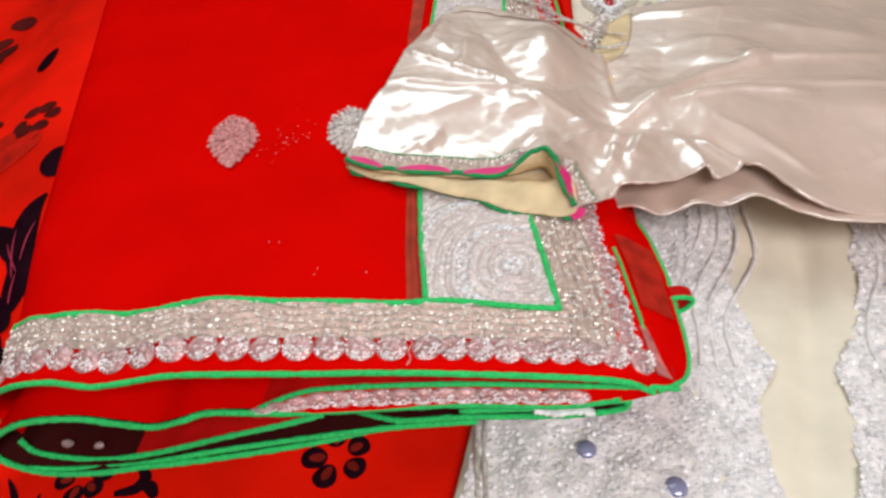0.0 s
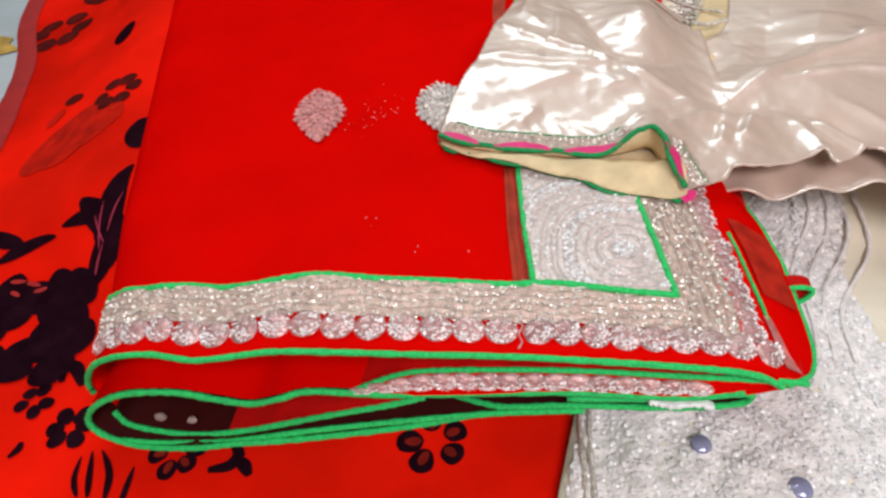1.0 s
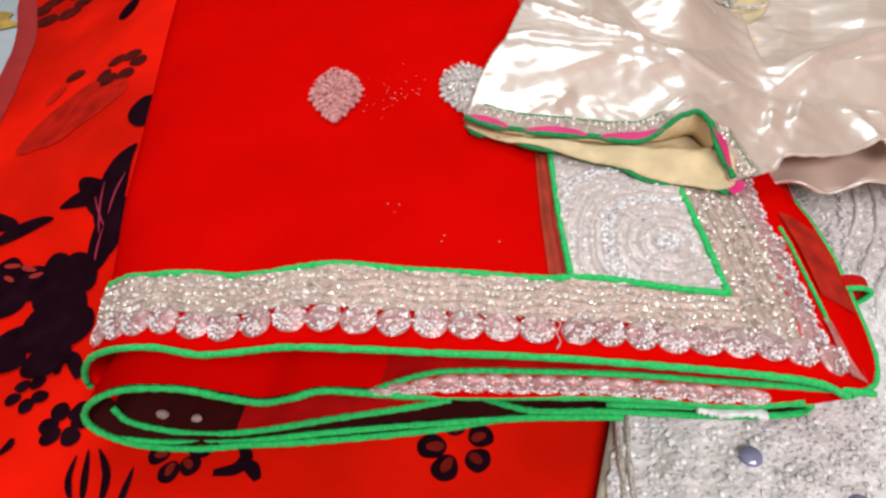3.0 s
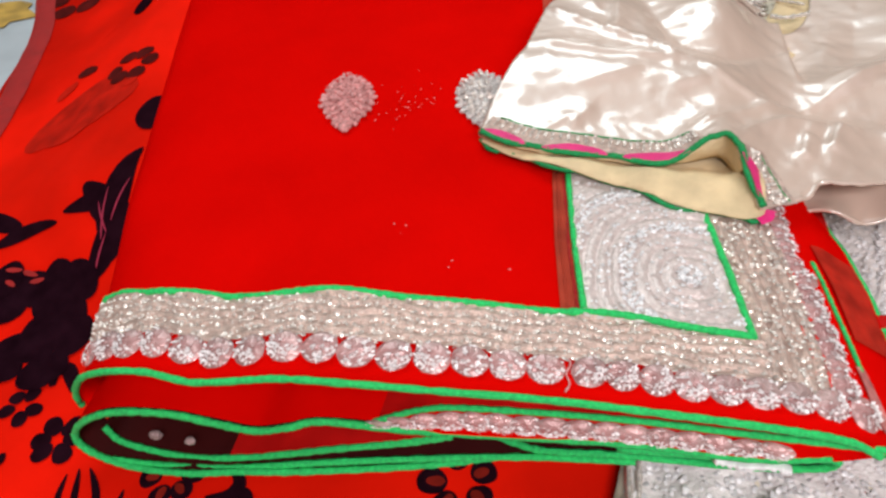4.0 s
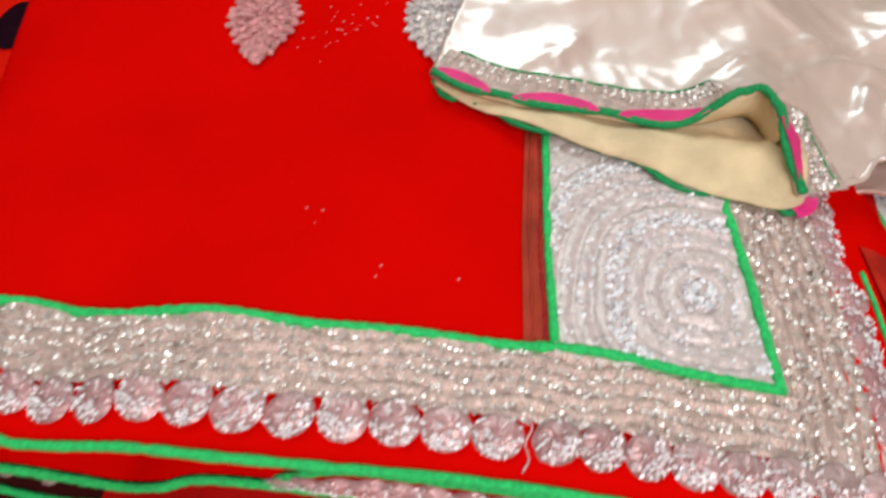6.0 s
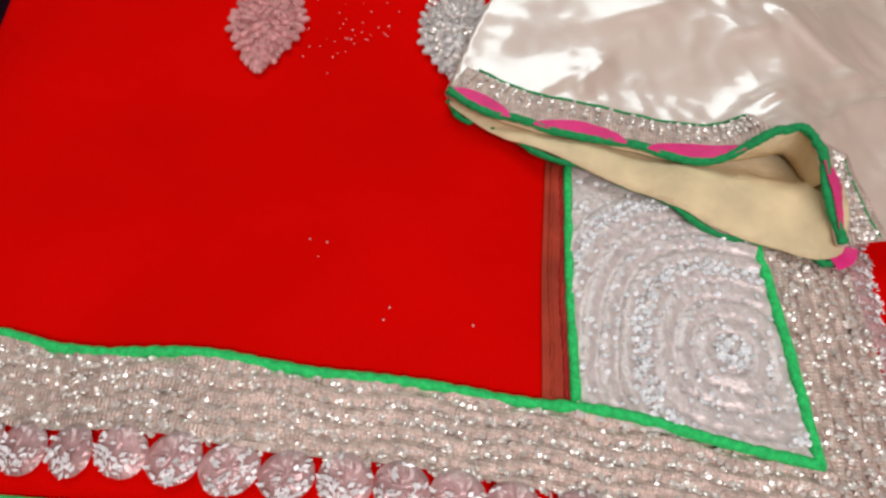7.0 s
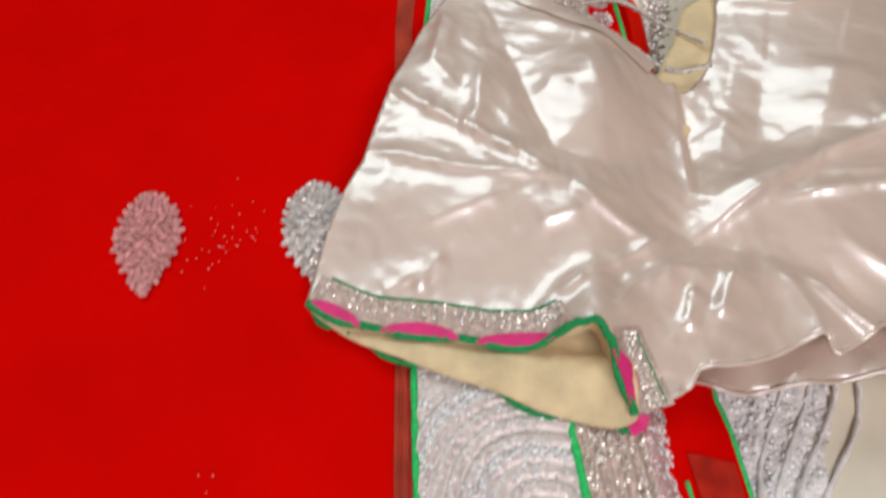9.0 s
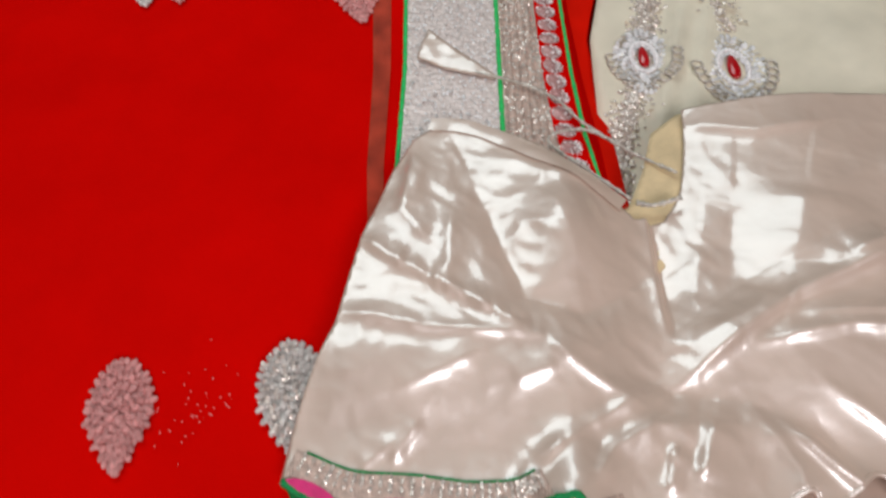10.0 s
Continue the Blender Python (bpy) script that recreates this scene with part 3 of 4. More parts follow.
# piping on the top layer
saree_part("green_piping", tube([on_top(-0.250 + 0.3245 * k / 159, -0.002 - 0.004 * smooth(0.02, 0.074, -0.250 + 0.3245 * k / 159) + 0.0006 * math.sin(k * 0.21), 0.0014 + 0.0012 * smooth(-0.01, 0.01, -0.250 + 0.3245 * k / 159)) for k in range(160)], 0.0019), GREEN)
saree_part("green_piping", tube([on_top(panel_left(y), y, 0.0020 - 0.0012 * smooth(0.085, 0.105, y)) for y in [0.0 + 0.0052 * k for k in range(130)]], 0.0017), GREEN)
saree_part("green_piping", tube([on_top(panel_right(y), y, 0.0024 - 0.0018 * smooth(0.060, 0.075, y)) for y in [-0.006 + 0.0052 * k for k in range(130)]], 0.0020), GREEN)
saree_part("green_piping", tube([on_top(inner_pipe_x(y), y) for y in [-0.012 + 0.0018 * k for k in range(36)]], 0.0010), GREEN)
saree_part("green_piping", tube([on_top(inner_pipe_x(y), y) for y in [0.25 + 0.0052 * k for k in range(80)]], 0.0015), GREEN)
edge_pts = [Vector((right_edge(y) + 0.0005, y, -0.0255 + 0.012 * smooth(-0.025, -0.047, y))) for y in [0.315 - 0.0047 * k for k in range(151)] if y > FRONT]
saree_part("green_piping", tube(edge_pts, 0.0014), GREEN)
verts = [(right_edge(y) - 0.002 + (0.011 if y < 0.47 else 0.011 + 0.25 * (y - 0.47)) * f, y, -0.0235 - 0.004 * f) for y in [0.28 + 0.01 * k for k in range(39)] for f in (0, 0.5, 1)]
saree_part("edge_layer", mesh_from(verts, [(3 * k + i, 3 * k + i + 1, 3 * k + i + 4, 3 * k + i + 3) for k in range(38) for i in range(2)]), PRINT, "orange red layer beyond the border")
# front edge of the top layer, rolling down at its closed side
xs, zs = profile(FRONT)
front_edge = [Vector((tuck(p.x, FRONT), sway(p.x, FRONT - 0.002), p.z + swell(p.x, FRONT))) for p in spline([(x, 0, z) for x, z in zip(xs, zs)], 170)][12:162]
saree_part("green_piping", tube(front_edge, 0.0017), GREEN)

# net strip along the panel
verts, faces = [], []
for k in range(112):
    y = -0.0005 + 0.006 * k
    w = interp(y, (0.0, 0.1, 0.29, 0.5), (0.0105, 0.0085, 0.018, 0.026))
    for f in (0.0, 0.25, 0.5, 0.75, 1.0):
        x = panel_left(y) - w * (1 - f * interp(y, (0.12, 0.29), (1.0, 0.55)))
        verts.append((x, y, top_z(x, y) + 0.0011 + 0.0004 * math.sin(f * 9 + y * 30)))
for k in range(111):
    for i in range(4):
        faces.append((k * 5 + i, k * 5 + i + 1, k * 5 + i + 6, k * 5 + i + 5))
saree_part("net_strip", mesh_from(verts, faces), SHEER, "brownish red net strip")
for f, mat in ((0.30, SHEER), (0.72, HEM)):
    line = []
    for k in range(90):
        y = 0.001 + 0.0014 * k
        w = interp(y, (0.0, 0.1, 0.29, 0.5), (0.0105, 0.0085, 0.018, 0.026))
        x = panel_left(y) - w * (1 - f * interp(y, (0.12, 0.29), (1.0, 0.55))) + 0.0006 * noise.noise(Vector((y * 40, f * 9, 2)))
        line.append(Vector((x, y, top_z(x, y) + 0.0012)))
    saree_part("net_pleat", tube(line, 0.0007, 6, 0.5), mat)


def strip(left, right, ys, lift, across, relief=None):
    verts, faces = [], []
    n = across + 1
    for y in ys:
        a, b = left(y), right(y)
        for k in range(n):
            x = a + (b - a) * k / across
            verts.append((x, y, top_z(x, y) + lift + (relief(x, y) if relief else 0)))
    for j in range(len(ys) - 1):
        for k in range(across):
            faces.append((j * n + k, j * n + k + 1, (j + 1) * n + k + 1, (j + 1) * n + k))
    return mesh_from(verts, faces)


RING = (0.049, 0.027)


def ring_radius(x, y):
    """Distance from the eye of the arches, squared off towards the panel's corners."""
    ry = y - RING[1]
    r = (abs(x - RING[0]) ** 2.5 + abs(ry * 0.92) ** 2.5) ** 0.4
    return r + 0.0010 * noise.noise(Vector((x * 55, y * 55, 6)))


def panel_relief(x, y):
    if y > 0.2:
        return 0.0009 * abs(math.sin(y * 1000 + 1.5 * noise.noise(Vector((x * 90, y * 30, 4))))) + 0.0006 * noise.noise(Vector((x * 300, y * 420, 0)))
    r = ring_radius(x, y)
    return (1 - 0.6 * smooth(0.070, 0.090, y)) * (0.0021 * abs(math.sin(r * 500)) ** 0.45 + 0.0006 * smooth(-0.2, 0.5, math.sin(r * 235 + 0.8)) + 0.0005 * noise.noise(Vector((x * 420, y * 420, 0))))


def rib_relief(x, y):
    return 0.0013 * abs(math.sin((x - panel_right(y)) * 620)) + 0.0003 * noise.noise(Vector((x * 500, y * 700, 2)))


def lace_relief(x, y):
    return 0.0016 * abs(math.sin(y * 620 + 0.8 * math.sin(x * 160))) + 0.0007 * noise.noise(Vector((x * 330, y * 620, 5)))


def lace_low(x):
    return -0.0280 + 0.0005 * math.sin(x * 90)


def scallop_right(y):
    return inner_pipe_x(y) - 0.013 - 0.002 * smooth(0.1, 0.0, y) - 0.008 * smooth(0.15, 0.3, y)


fine_y = [-0.005 + 0.0009 * k for k in range(130)] + [0.112 + 0.0019 * k for k in range(290)]
saree_part("panel", strip(panel_left, panel_right, fine_y, 0.0006, 84, panel_relief), PANEL, "silver zari panel with concentric rings")
saree_part("side_lace", strip(panel_right, scallop_right, [-0.033 + 0.0022 * k for k in range(316)], 0.0006, 36, rib_relief), LACE, "ribbed beige zari lace")
# front lace
verts, faces = [], []
NX, NY = 300, 30
for i in range(NX + 1):
    x = -0.250 + 0.3285 * i / NX
    hi_y = -0.0025 - 0.004 * smooth(0.02, 0.074, x)
    for k in range(NY + 1):
        y = hi_y + (lace_low(x) - hi_y) * k / NY
        verts.append((tuck(x, y), sway(x, y), top_z(x, y) + 0.0010 + lace_relief(x, y)))
for i in range(NX):
    for k in range(NY):
        a = i * (NY + 1) + k
        faces.append((a, a + 1, a + NY + 2, a + NY + 1))
saree_part("net_patch", strip(lambda y: inner_pipe_x(y) + 0.004, lambda y: right_edge(y) - 0.005, [0.006 + 0.003 * k for k in range(20)], 0.0019, 8), NETTED, "brownish double net over the edge")
saree_part("front_lace", mesh_from(verts, faces), LACE, "beige silver zari lace with sequins")
# sequins on the lace, the ribs and the panel
rng = random.Random(21)
spots = []
for k in range(1900):
    x, f = rng.uniform(-0.244, 0.078), rng.random()
    y = -0.004 - 0.004 * smooth(0.02, 0.074, x) + (lace_low(x) + 0.003) * f
    spots.append((tuck(x, y), sway(x, y), top_z(x, y) + 0.0014))
for k in range(2300):
    y = rng.uniform(-0.033, 0.62)
    x = rng.uniform(panel_right(y) + 0.002, scallop_right(y))
    spots.append((x, y, top_z(x, y) + 0.0014))
saree_part("lace_glitter", sequins(spots, 0.0011, 0.42, rng), SEQUIN, "tiny champagne sequins", kind="stuff")
spots = []
while len(spots) < 2900:
    y = rng.uniform(-0.002, 0.62) if len(spots) > 800 else rng.uniform(-0.002, 0.11)
    x = rng.uniform(panel_left(y) + 0.002, panel_right(y) - 0.002)
    if y > 0.2 or math.sin(ring_radius(x, y) * 235 + 0.8) > 0.8 or rng.random() < 0.08:
        spots.append((x, y, top_z(x, y) + 0.0009 + panel_relief(x, y)))
saree_part("panel_glitter", sequins(spots, 0.0010, 0.38, rng, 0.0002), SEQUIN_W, "tiny silver sequins", kind="stuff")


def scallop_mesh(r, seed):
    """A round of thin pinkish thread with loose foil facets, most of them on its outer half."""
    rng = random.Random(seed)
    verts, faces = [(0, 0, 0.0014)], []
    n = 24
    for f in (0.30, 0.55, 0.80, 1.0):
        for k in range(n):
            a = 2 * math.pi * k / n
            rr = r * f * (1 + (rng.gauss(0, 0.03) if f < 1 else rng.gauss(0, 0.015)))
            verts.append((math.cos(a) * rr, math.sin(a) * rr, 0.0015 * (1 - f * f) + rng.gauss(0, 0.00018) if f < 1 else -0.0004))
    for k in range(n):
        k2 = (k + 1) % n
        faces.append((0, 1 + k, 1 + k2))
        for q in range(3):
            a = 1 + q * n
            faces.append((a + k, a + n + k, a + n + k2, a + k2))
    disc = mesh_from(verts, faces, shade=False)
    disc.materials.append(SCALLOP)
    verts, faces = [], []
    for k in range(46):
        a, f = rng.gauss(-math.pi / 2, 1.15), math.sqrt(rng.uniform(0.05, 0.92))
        c = Vector((math.cos(a) * f * r, math.sin(a) * f * r, 0.0017 * (1 - f * f) + 0.0005))
        up = Vector((rng.gauss(0, 0.35), rng.gauss(0, 0.35), 1)).normalized()
        u = up.orthogonal().normalized()
        u.rotate(Matrix.Rotation(rng.uniform(0, 6.28), 3, up))
        v = up.cross(u)
        p, q = r * rng.uniform(0.10, 0.20), r * rng.uniform(0.06, 0.11)
        b = len(verts)
        verts.extend((c + u * p, c + v * q, c - u * p, c - v * q))
        faces.append((b, b + 1, b + 2, b + 3))
    facets = mesh_from(verts, faces, shade=False)
    facets.materials.append(FOIL)
    return disc, facets


SCALLOP.node_tree.nodes["Principled BSDF"].inputs["Alpha"].default_value = 0.66
FANS = [scallop_mesh(0.0072, k) for k in range(5)]
FAN = FANS[0][0]


def fan(p, normal, scale=(1, 1, 1), spin=0.0, parent=None):
    disc, facets = FANS[rng.randrange(5)]
    ob = saree_part("scallop", disc, SCALLOP)
    part("foil", facets, FOIL, ob, "tiny silver foil facets", kind="stuff")
    ob.matrix_basis = Matrix.Translation(p) @ Vector(normal).to_track_quat("Z", "Y").to_matrix().to_4x4() @ Matrix.Diagonal((*scale, 1)) @ pose(0, 0, 0, 0, 0, spin)
    return ob


rng = random.Random(3)
JOIN = -0.0055


def border_fan(x, wide):
    y = lace_low(x) - 0.0060
    slope = (top_z(x + 0.004, y) - top_z(x - 0.004, y)) / 0.008
    fan(on_top(x, y, 0.0020), (-slope + rng.gauss(0, 0.05), -0.16 + rng.gauss(0, 0.05), 1), (wide, rng.uniform(0.96, 1.04), 1.2), rng.uniform(-35, 35))
    return slope


x = JOIN - 0.0096
while x > -0.250:
    x -= 0.0163 / math.sqrt(1 + border_fan(x, rng.uniform(1.14, 1.22)) ** 2)
x = JOIN + 0.0090
while x < 0.118:
    x += 0.0140 / math.sqrt(1 + border_fan(x, rng.uniform(1.06, 1.14)) ** 2)
# pale net that closes the corner of the border
saree_part("corner_net", strip(lambda y: interp(y, (-0.040, -0.010), (0.1225, 0.1170)), lambda y: interp(y, (-0.040, -0.010), (0.1310, 0.1210)), [-0.040 + 0.002 * k for k in range(16)], 0.0018, 5), PALE_NET, "pale pinkish net at the corner")
# the seam where the border is joined
saree_part("seam_thread", tube([on_top(JOIN + 0.0008 * math.sin(k * 0.5), -0.028 - 0.0008 * k, 0.0010) for k in range(22)], 0.0005, 5, 0.4), BEAD_PINK, "pale pink seam thread")
y = -0.022
while y < 0.62:
    xx = (scallop_right(y) + inner_pipe_x(y)) / 2 - 0.0022
    fan(on_top(xx, y, 0.0008), (0.25 + rng.gauss(0, 0.12), rng.gauss(0, 0.12), 1), (1.0, 0.92 + 0.12 * smooth(0.15, 0.3, y), 0.9), 0)
    y += 0.0100 + 0.005 * smooth(0.15, 0.3, y)

# lower layers at the front: the open loop, the inner layers, the second border, the bottom fold
NOSE = (-0.2425, -0.070, -0.0555)
loop_edge = spline([(0.104, -0.048, -0.019), (0.073, -0.050, -0.024), (0.018, -0.050, -0.026), (-0.069, -0.051, -0.037), (-0.114, -0.055, -0.033),
                    (-0.130, -0.060, -0.034), (-0.147, -0.061, -0.0395), (-0.165, -0.062, -0.036), (-0.186, -0.064, -0.029), (-0.214, -0.066, -0.031), (-0.234, -0.068, -0.042),
                    NOSE, (-0.236, -0.072, -0.0655), (-0.217, -0.073, -0.0725), (-0.186, -0.073, -0.0705), (-0.160, -0.069, -0.069),
                    (-0.126, -0.065, -0.0665), (-0.071, -0.055, -0.064), (-0.040, -0.047, -0.063), (-0.012, -0.040, -0.061)], 240)
# The loop's inner shade is put into its dark colour.
saree_part("loop_layer", sheet_back(loop_edge, 0.24), LOOP_SHADE, "red folded loop, coloured dark for the shade inside")
# Bright red copy of the loop's upper run, for its lit outer side.
upper = [p + Vector((0, 0.002, 0.0016)) for p in loop_edge[:134]]
saree_part("upper_layer", sheet_back(upper, 0.22), RED, "red layer over the loop")
saree_part("green_piping", tube(loop_edge, 0.0019), GREEN)
for pts, depth in (([(-0.233, -0.061, -0.058), (-0.224, -0.063, -0.0685), (-0.190, -0.064, -0.0715), (-0.156, -0.062, -0.0660), (-0.111, -0.059, -0.0510), (-0.073, -0.055, -0.041), (-0.054, -0.052, -0.036)], 0.22),
                   ([(-0.228, -0.0715, -0.0705), (-0.205, -0.0700, -0.0725), (-0.165, -0.067, -0.0700), (-0.120, -0.061, -0.0635), (-0.075, -0.054, -0.0600), (-0.02, -0.047, -0.0555), (0.03, -0.046, -0.0475)], 0.20),
                   ([(-0.045, -0.034, -0.0580), (-0.020, -0.043, -0.0530), (-0.006, -0.045, -0.0500), (0.02, -0.045, -0.0455), (0.077, -0.045, -0.0405), (0.104, -0.045, -0.034), (0.1095, -0.045, -0.028), (0.104, -0.046, -0.0235), (0.07, -0.047, -0.030), (0.02, -0.047, -0.036)], 0.20)):
    e = spline(pts, 90)
    # Inner layers carry the same painted shade; the first gets a lit red copy.
    saree_part("inner_layer", sheet_back(e, depth), LOOP_SHADE)
    if depth > 0.21:
        saree_part("inner_layer", sheet_back([p + Vector((0, 0.0006, 0.0010)) for p in e[40:]], 0.06), INNER)
    saree_part("green_piping", tube(e, 0.0018), GREEN)
e_top = spline([(-0.092, -0.050, -0.036), (-0.068, -0.047, -0.0245), (-0.045, -0.047, -0.0180), (0.017, -0.047, -0.0115), (0.070, -0.047, -0.0105), (0.116, -0.046, -0.0110), (0.134, -0.043, -0.016)], 90)
e_low = spline([(-0.092, -0.052, -0.038), (-0.069, -0.052, -0.0365), (-0.045, -0.052, -0.033), (0.018, -0.051, -0.026), (0.073, -0.051, -0.0235), (0.104, -0.049, -0.020), (0.122, -0.045, -0.019)], 90)
saree_part("second_border", mesh_from([*e_top, *e_low], [(i, i + 1, 91 + i, 90 + i) for i in range(89)]), RED)
saree_part("green_piping", tube(e_top, 0.0016), GREEN)
saree_part("second_layer", sheet_back(e_top, 0.20, -0.010), INNER)
for k in range(16):
    x = -0.088 + 0.0112 * k
    zt = interp(x, [p.x for p in e_top], [p.z for p in e_top])
    zb = interp(x, [p.x for p in e_low], [p.z for p in e_low])
    fan((x, -0.0515, 0.74 * zt + 0.26 * zb), (rng.gauss(0, 0.1), -1, 0.55), (1.10, max(0.3, (zt - zb) / 0.023), 1), 0)
# label thread and a small looped corner at the side
saree_part("inner_fan", FAN, SCALLOP).matrix_basis = pose(-0.209, -0.058, -0.0655, 55, 20, 10) @ Matrix.Diagonal((0.48, 0.34, 1.8, 1))
saree_part("inner_fan", FAN, SCALLOP).matrix_basis = pose(-0.190, -0.058, -0.0660, 55, -25, -15) @ Matrix.Diagonal((0.48, 0.32, 1.8, 1))
side_loop = spline([(0.136, 0.027, -0.026), (0.150, 0.028, -0.023), (0.1585, 0.0295, -0.0275), (0.151, 0.026, -0.0335), (0.137, 0.025, -0.0335)], 36)
saree_part("corner_loop", sheet_back(side_loop, 0.010), INNER)
saree_part("green_piping", tube(side_loop, 0.0015), GREEN)
saree_part("frayed_tag", tube(spline([(0.060, -0.049, -0.029), (0.070, -0.0495, -0.031), (0.085, -0.049, -0.0295), (0.092, -0.0485, -0.0315)], 30), 0.0028, 6, 0.5, 0.5), SEQUIN_W, "small patch of white thread")


# ---------------------------------------------------------------- beaded drops sewn on the saree
def bead_mesh(mat):
    bm = bmesh.new()
    bmesh.ops.create_icosphere(bm, subdivisions=2, radius=1)
    for v in bm.verts:
        v.co.z *= 0.55
    me = bpy.data.meshes.new("bead")
    bm.to_mesh(me)
    bm.free()
    me.materials.append(mat)
    return me


BEAD_ME, BEAD_PINK_ME = bead_mesh(BEAD), bead_mesh(BEAD_PINK)


def drop_motif(cx, cy, w, h, me, mat, label, seed, lean=12.0):
    """A drop-shaped cluster of beads: round at the far end, pointed at the near one."""
    rng = random.Random(seed)
    cl, sl = math.cos(radians(lean)), math.sin(radians(lean))

    def turned(x, y):
        dx, dy = x - cx, y - cy
        return cx + dx * cl - dy * sl, cy + dx * sl + dy * cl

    backing = []
    for k in range(40):
        a = 2 * math.pi * k / 40
        s, c = math.sin(a), math.cos(a)
        taper = 1 - 0.62 * max(0, -s) ** 1.2
        backing.append((cx + c * w * 0.44 * taper, cy + (s * 0.5 * h * (1.0 if s < 0 else 0.86)) * 0.92, 0))
    verts = [(*turned(x, y), top_z(x, y) + 0.0015) for x, y, _ in backing] + [(cx, cy, top_z(cx, cy) + 0.0022)]
    motif = saree_part("beaded_drop", mesh_from(verts, [(k, (k + 1) % 40, 40) for k in range(40)]), mat, label)
    for ring, count in ((1.0, 30), (0.84, 27), (0.68, 23), (0.52, 17), (0.36, 12), (0.18, 6)):
        for k in range(count):
            a = 2 * math.pi * (k + 0.5 * (ring < 0.9)) / count - math.pi / 2
            s, c = math.sin(a), math.cos(a)
            taper = 1 - 0.62 * max(0, -s) ** 1.2
            x = cx + c * w * 0.44 * taper * ring
            y = cy + s * 0.5 * h * (1.0 if s < 0 else 0.86) * ring * 0.94
            x, y = turned(x + rng.gauss(0, w * 0.012), y + rng.gauss(0, w * 0.012))
            if 0.1 < y < 0.34 and x > -0.046:
                continue
            spin = math.degrees(math.atan2(y - cy, x - cx))
            ob = part("bead", me, mat, motif)
            ob.matrix_basis = Matrix.Translation((x, y, top_z(x, y) + 0.0024 + 0.0008 * (1 - ring))) @ pose(0, 0, 0, 0, 0, spin + rng.gauss(0, 9 if ring > 0.9 else 35)) @ pose(0, 0, 0, rng.uniform(-20, 20), rng.uniform(-20, 12), 0) @ Matrix.Diagonal((w * rng.uniform(0.058, 0.078), w * rng.uniform(0.040, 0.054), w * 0.070, 1))

    spots = []
    while len(spots) < 100:
        x, y = cx + rng.uniform(-0.42, 0.42) * w, cy + rng.uniform(-0.45, 0.42) * h
        if inside([q[:2] for q in backing], x, y) and not (0.1 < y < 0.34 and x > -0.062):
            x, y = turned(x, y)
            spots.append((x, y, top_z(x, y) + 0.0056 + rng.uniform(0, 0.0006)))
    part("drop_glitter", sequins(spots, 0.0012, 0.5, rng), SEQUIN if mat is BEAD else BEAD_PINK, motif, "tiny sequins over the beads", kind="stuff")


PALE = "pale pink beaded drop seen through red net"
drop_motif(-0.1565, 0.1588, 0.0386, 0.069, BEAD_PINK_ME, BEAD_PINK, PALE, 1)
drop_motif(-0.0665, 0.1660, 0.0405, 0.073, BEAD_ME, BEAD, "silver beaded drop half under the blouse", 2)
drop_motif(-0.0610, 0.4940, 0.0380, 0.072, BEAD_PINK_ME, BEAD_PINK, PALE, 3)
drop_motif(-0.2340, 0.5200, 0.0380, 0.072, BEAD_ME, BEAD, "silver beaded drop on the red cloth", 4)
drop_motif(-0.2070, 0.5230, 0.0360, 0.072, BEAD_PINK_ME, BEAD_PINK, PALE, 5)
# loose glitter
rng = random.Random(9)
spots = [(x, y, top_z(x, y) + 0.0012) for x, y in [(rng.gauss(-0.112, 0.011), rng.gauss(0.160, 0.012)) for k in range(45)] + [(rng.uniform(-0.10, -0.02), rng.uniform(0.005, 0.05)) for k in range(6)]]
saree_part("glitter", sequins(spots, 0.00042, 0.5, rng), BEAD_PINK, "loose specks of glitter", kind="stuff")


# ---------------------------------------------------------------- the satin blouse
# folds of the satin: height, width, and the line that each one takes
SHOULDER_FOLDS = (
    (0.004, 0.004, ((-0.037, 0.25), (-0.013, 0.231), (0.03, 0.206), (0.055, 0.19))),
    (0.0035, 0.004, ((-0.048, 0.204), (0.001, 0.193), (0.056, 0.189))),
    (0.0025, 0.003, ((0.059, 0.187), (0.086, 0.168), (0.106, 0.157))),
    (-0.0060, 0.011, ((0.025, 0.294), (0.04, 0.253), (0.054, 0.212), (0.083, 0.204), (0.108, 0.219))),
    (0.004, 0.006, ((-0.007, 0.327), (-0.013, 0.266), (0.002, 0.246))),
    (0.003, 0.005, ((0.015, 0.265), (0.012, 0.22))),
    (0.003, 0.007, ((0.038, 0.312), (0.068, 0.293), (0.107, 0.284))),
)
CUFF_FOLDS = (
    (0.002, 0.005, ((-0.012, 0.162), (0.01, 0.171), (0.03, 0.181))),
    (0.003, 0.004, ((-0.013, 0.129), (-0, 0.148))),
    (0.002, 0.004, ((-0.028, 0.126), (-0.011, 0.14))),
    (0.0025, 0.005, ((0.044, 0.165), (0.068, 0.174))),
    (0.0045, 0.006, ((0.107, 0.163), (0.083, 0.146), (0.053, 0.129))),
    (-0.003, 0.005, ((0.092, 0.15), (0.069, 0.137), (0.058, 0.122))),
    (0.005, 0.006, ((0.137, 0.149), (0.11, 0.147), (0.09, 0.135), (0.078, 0.117))),
)
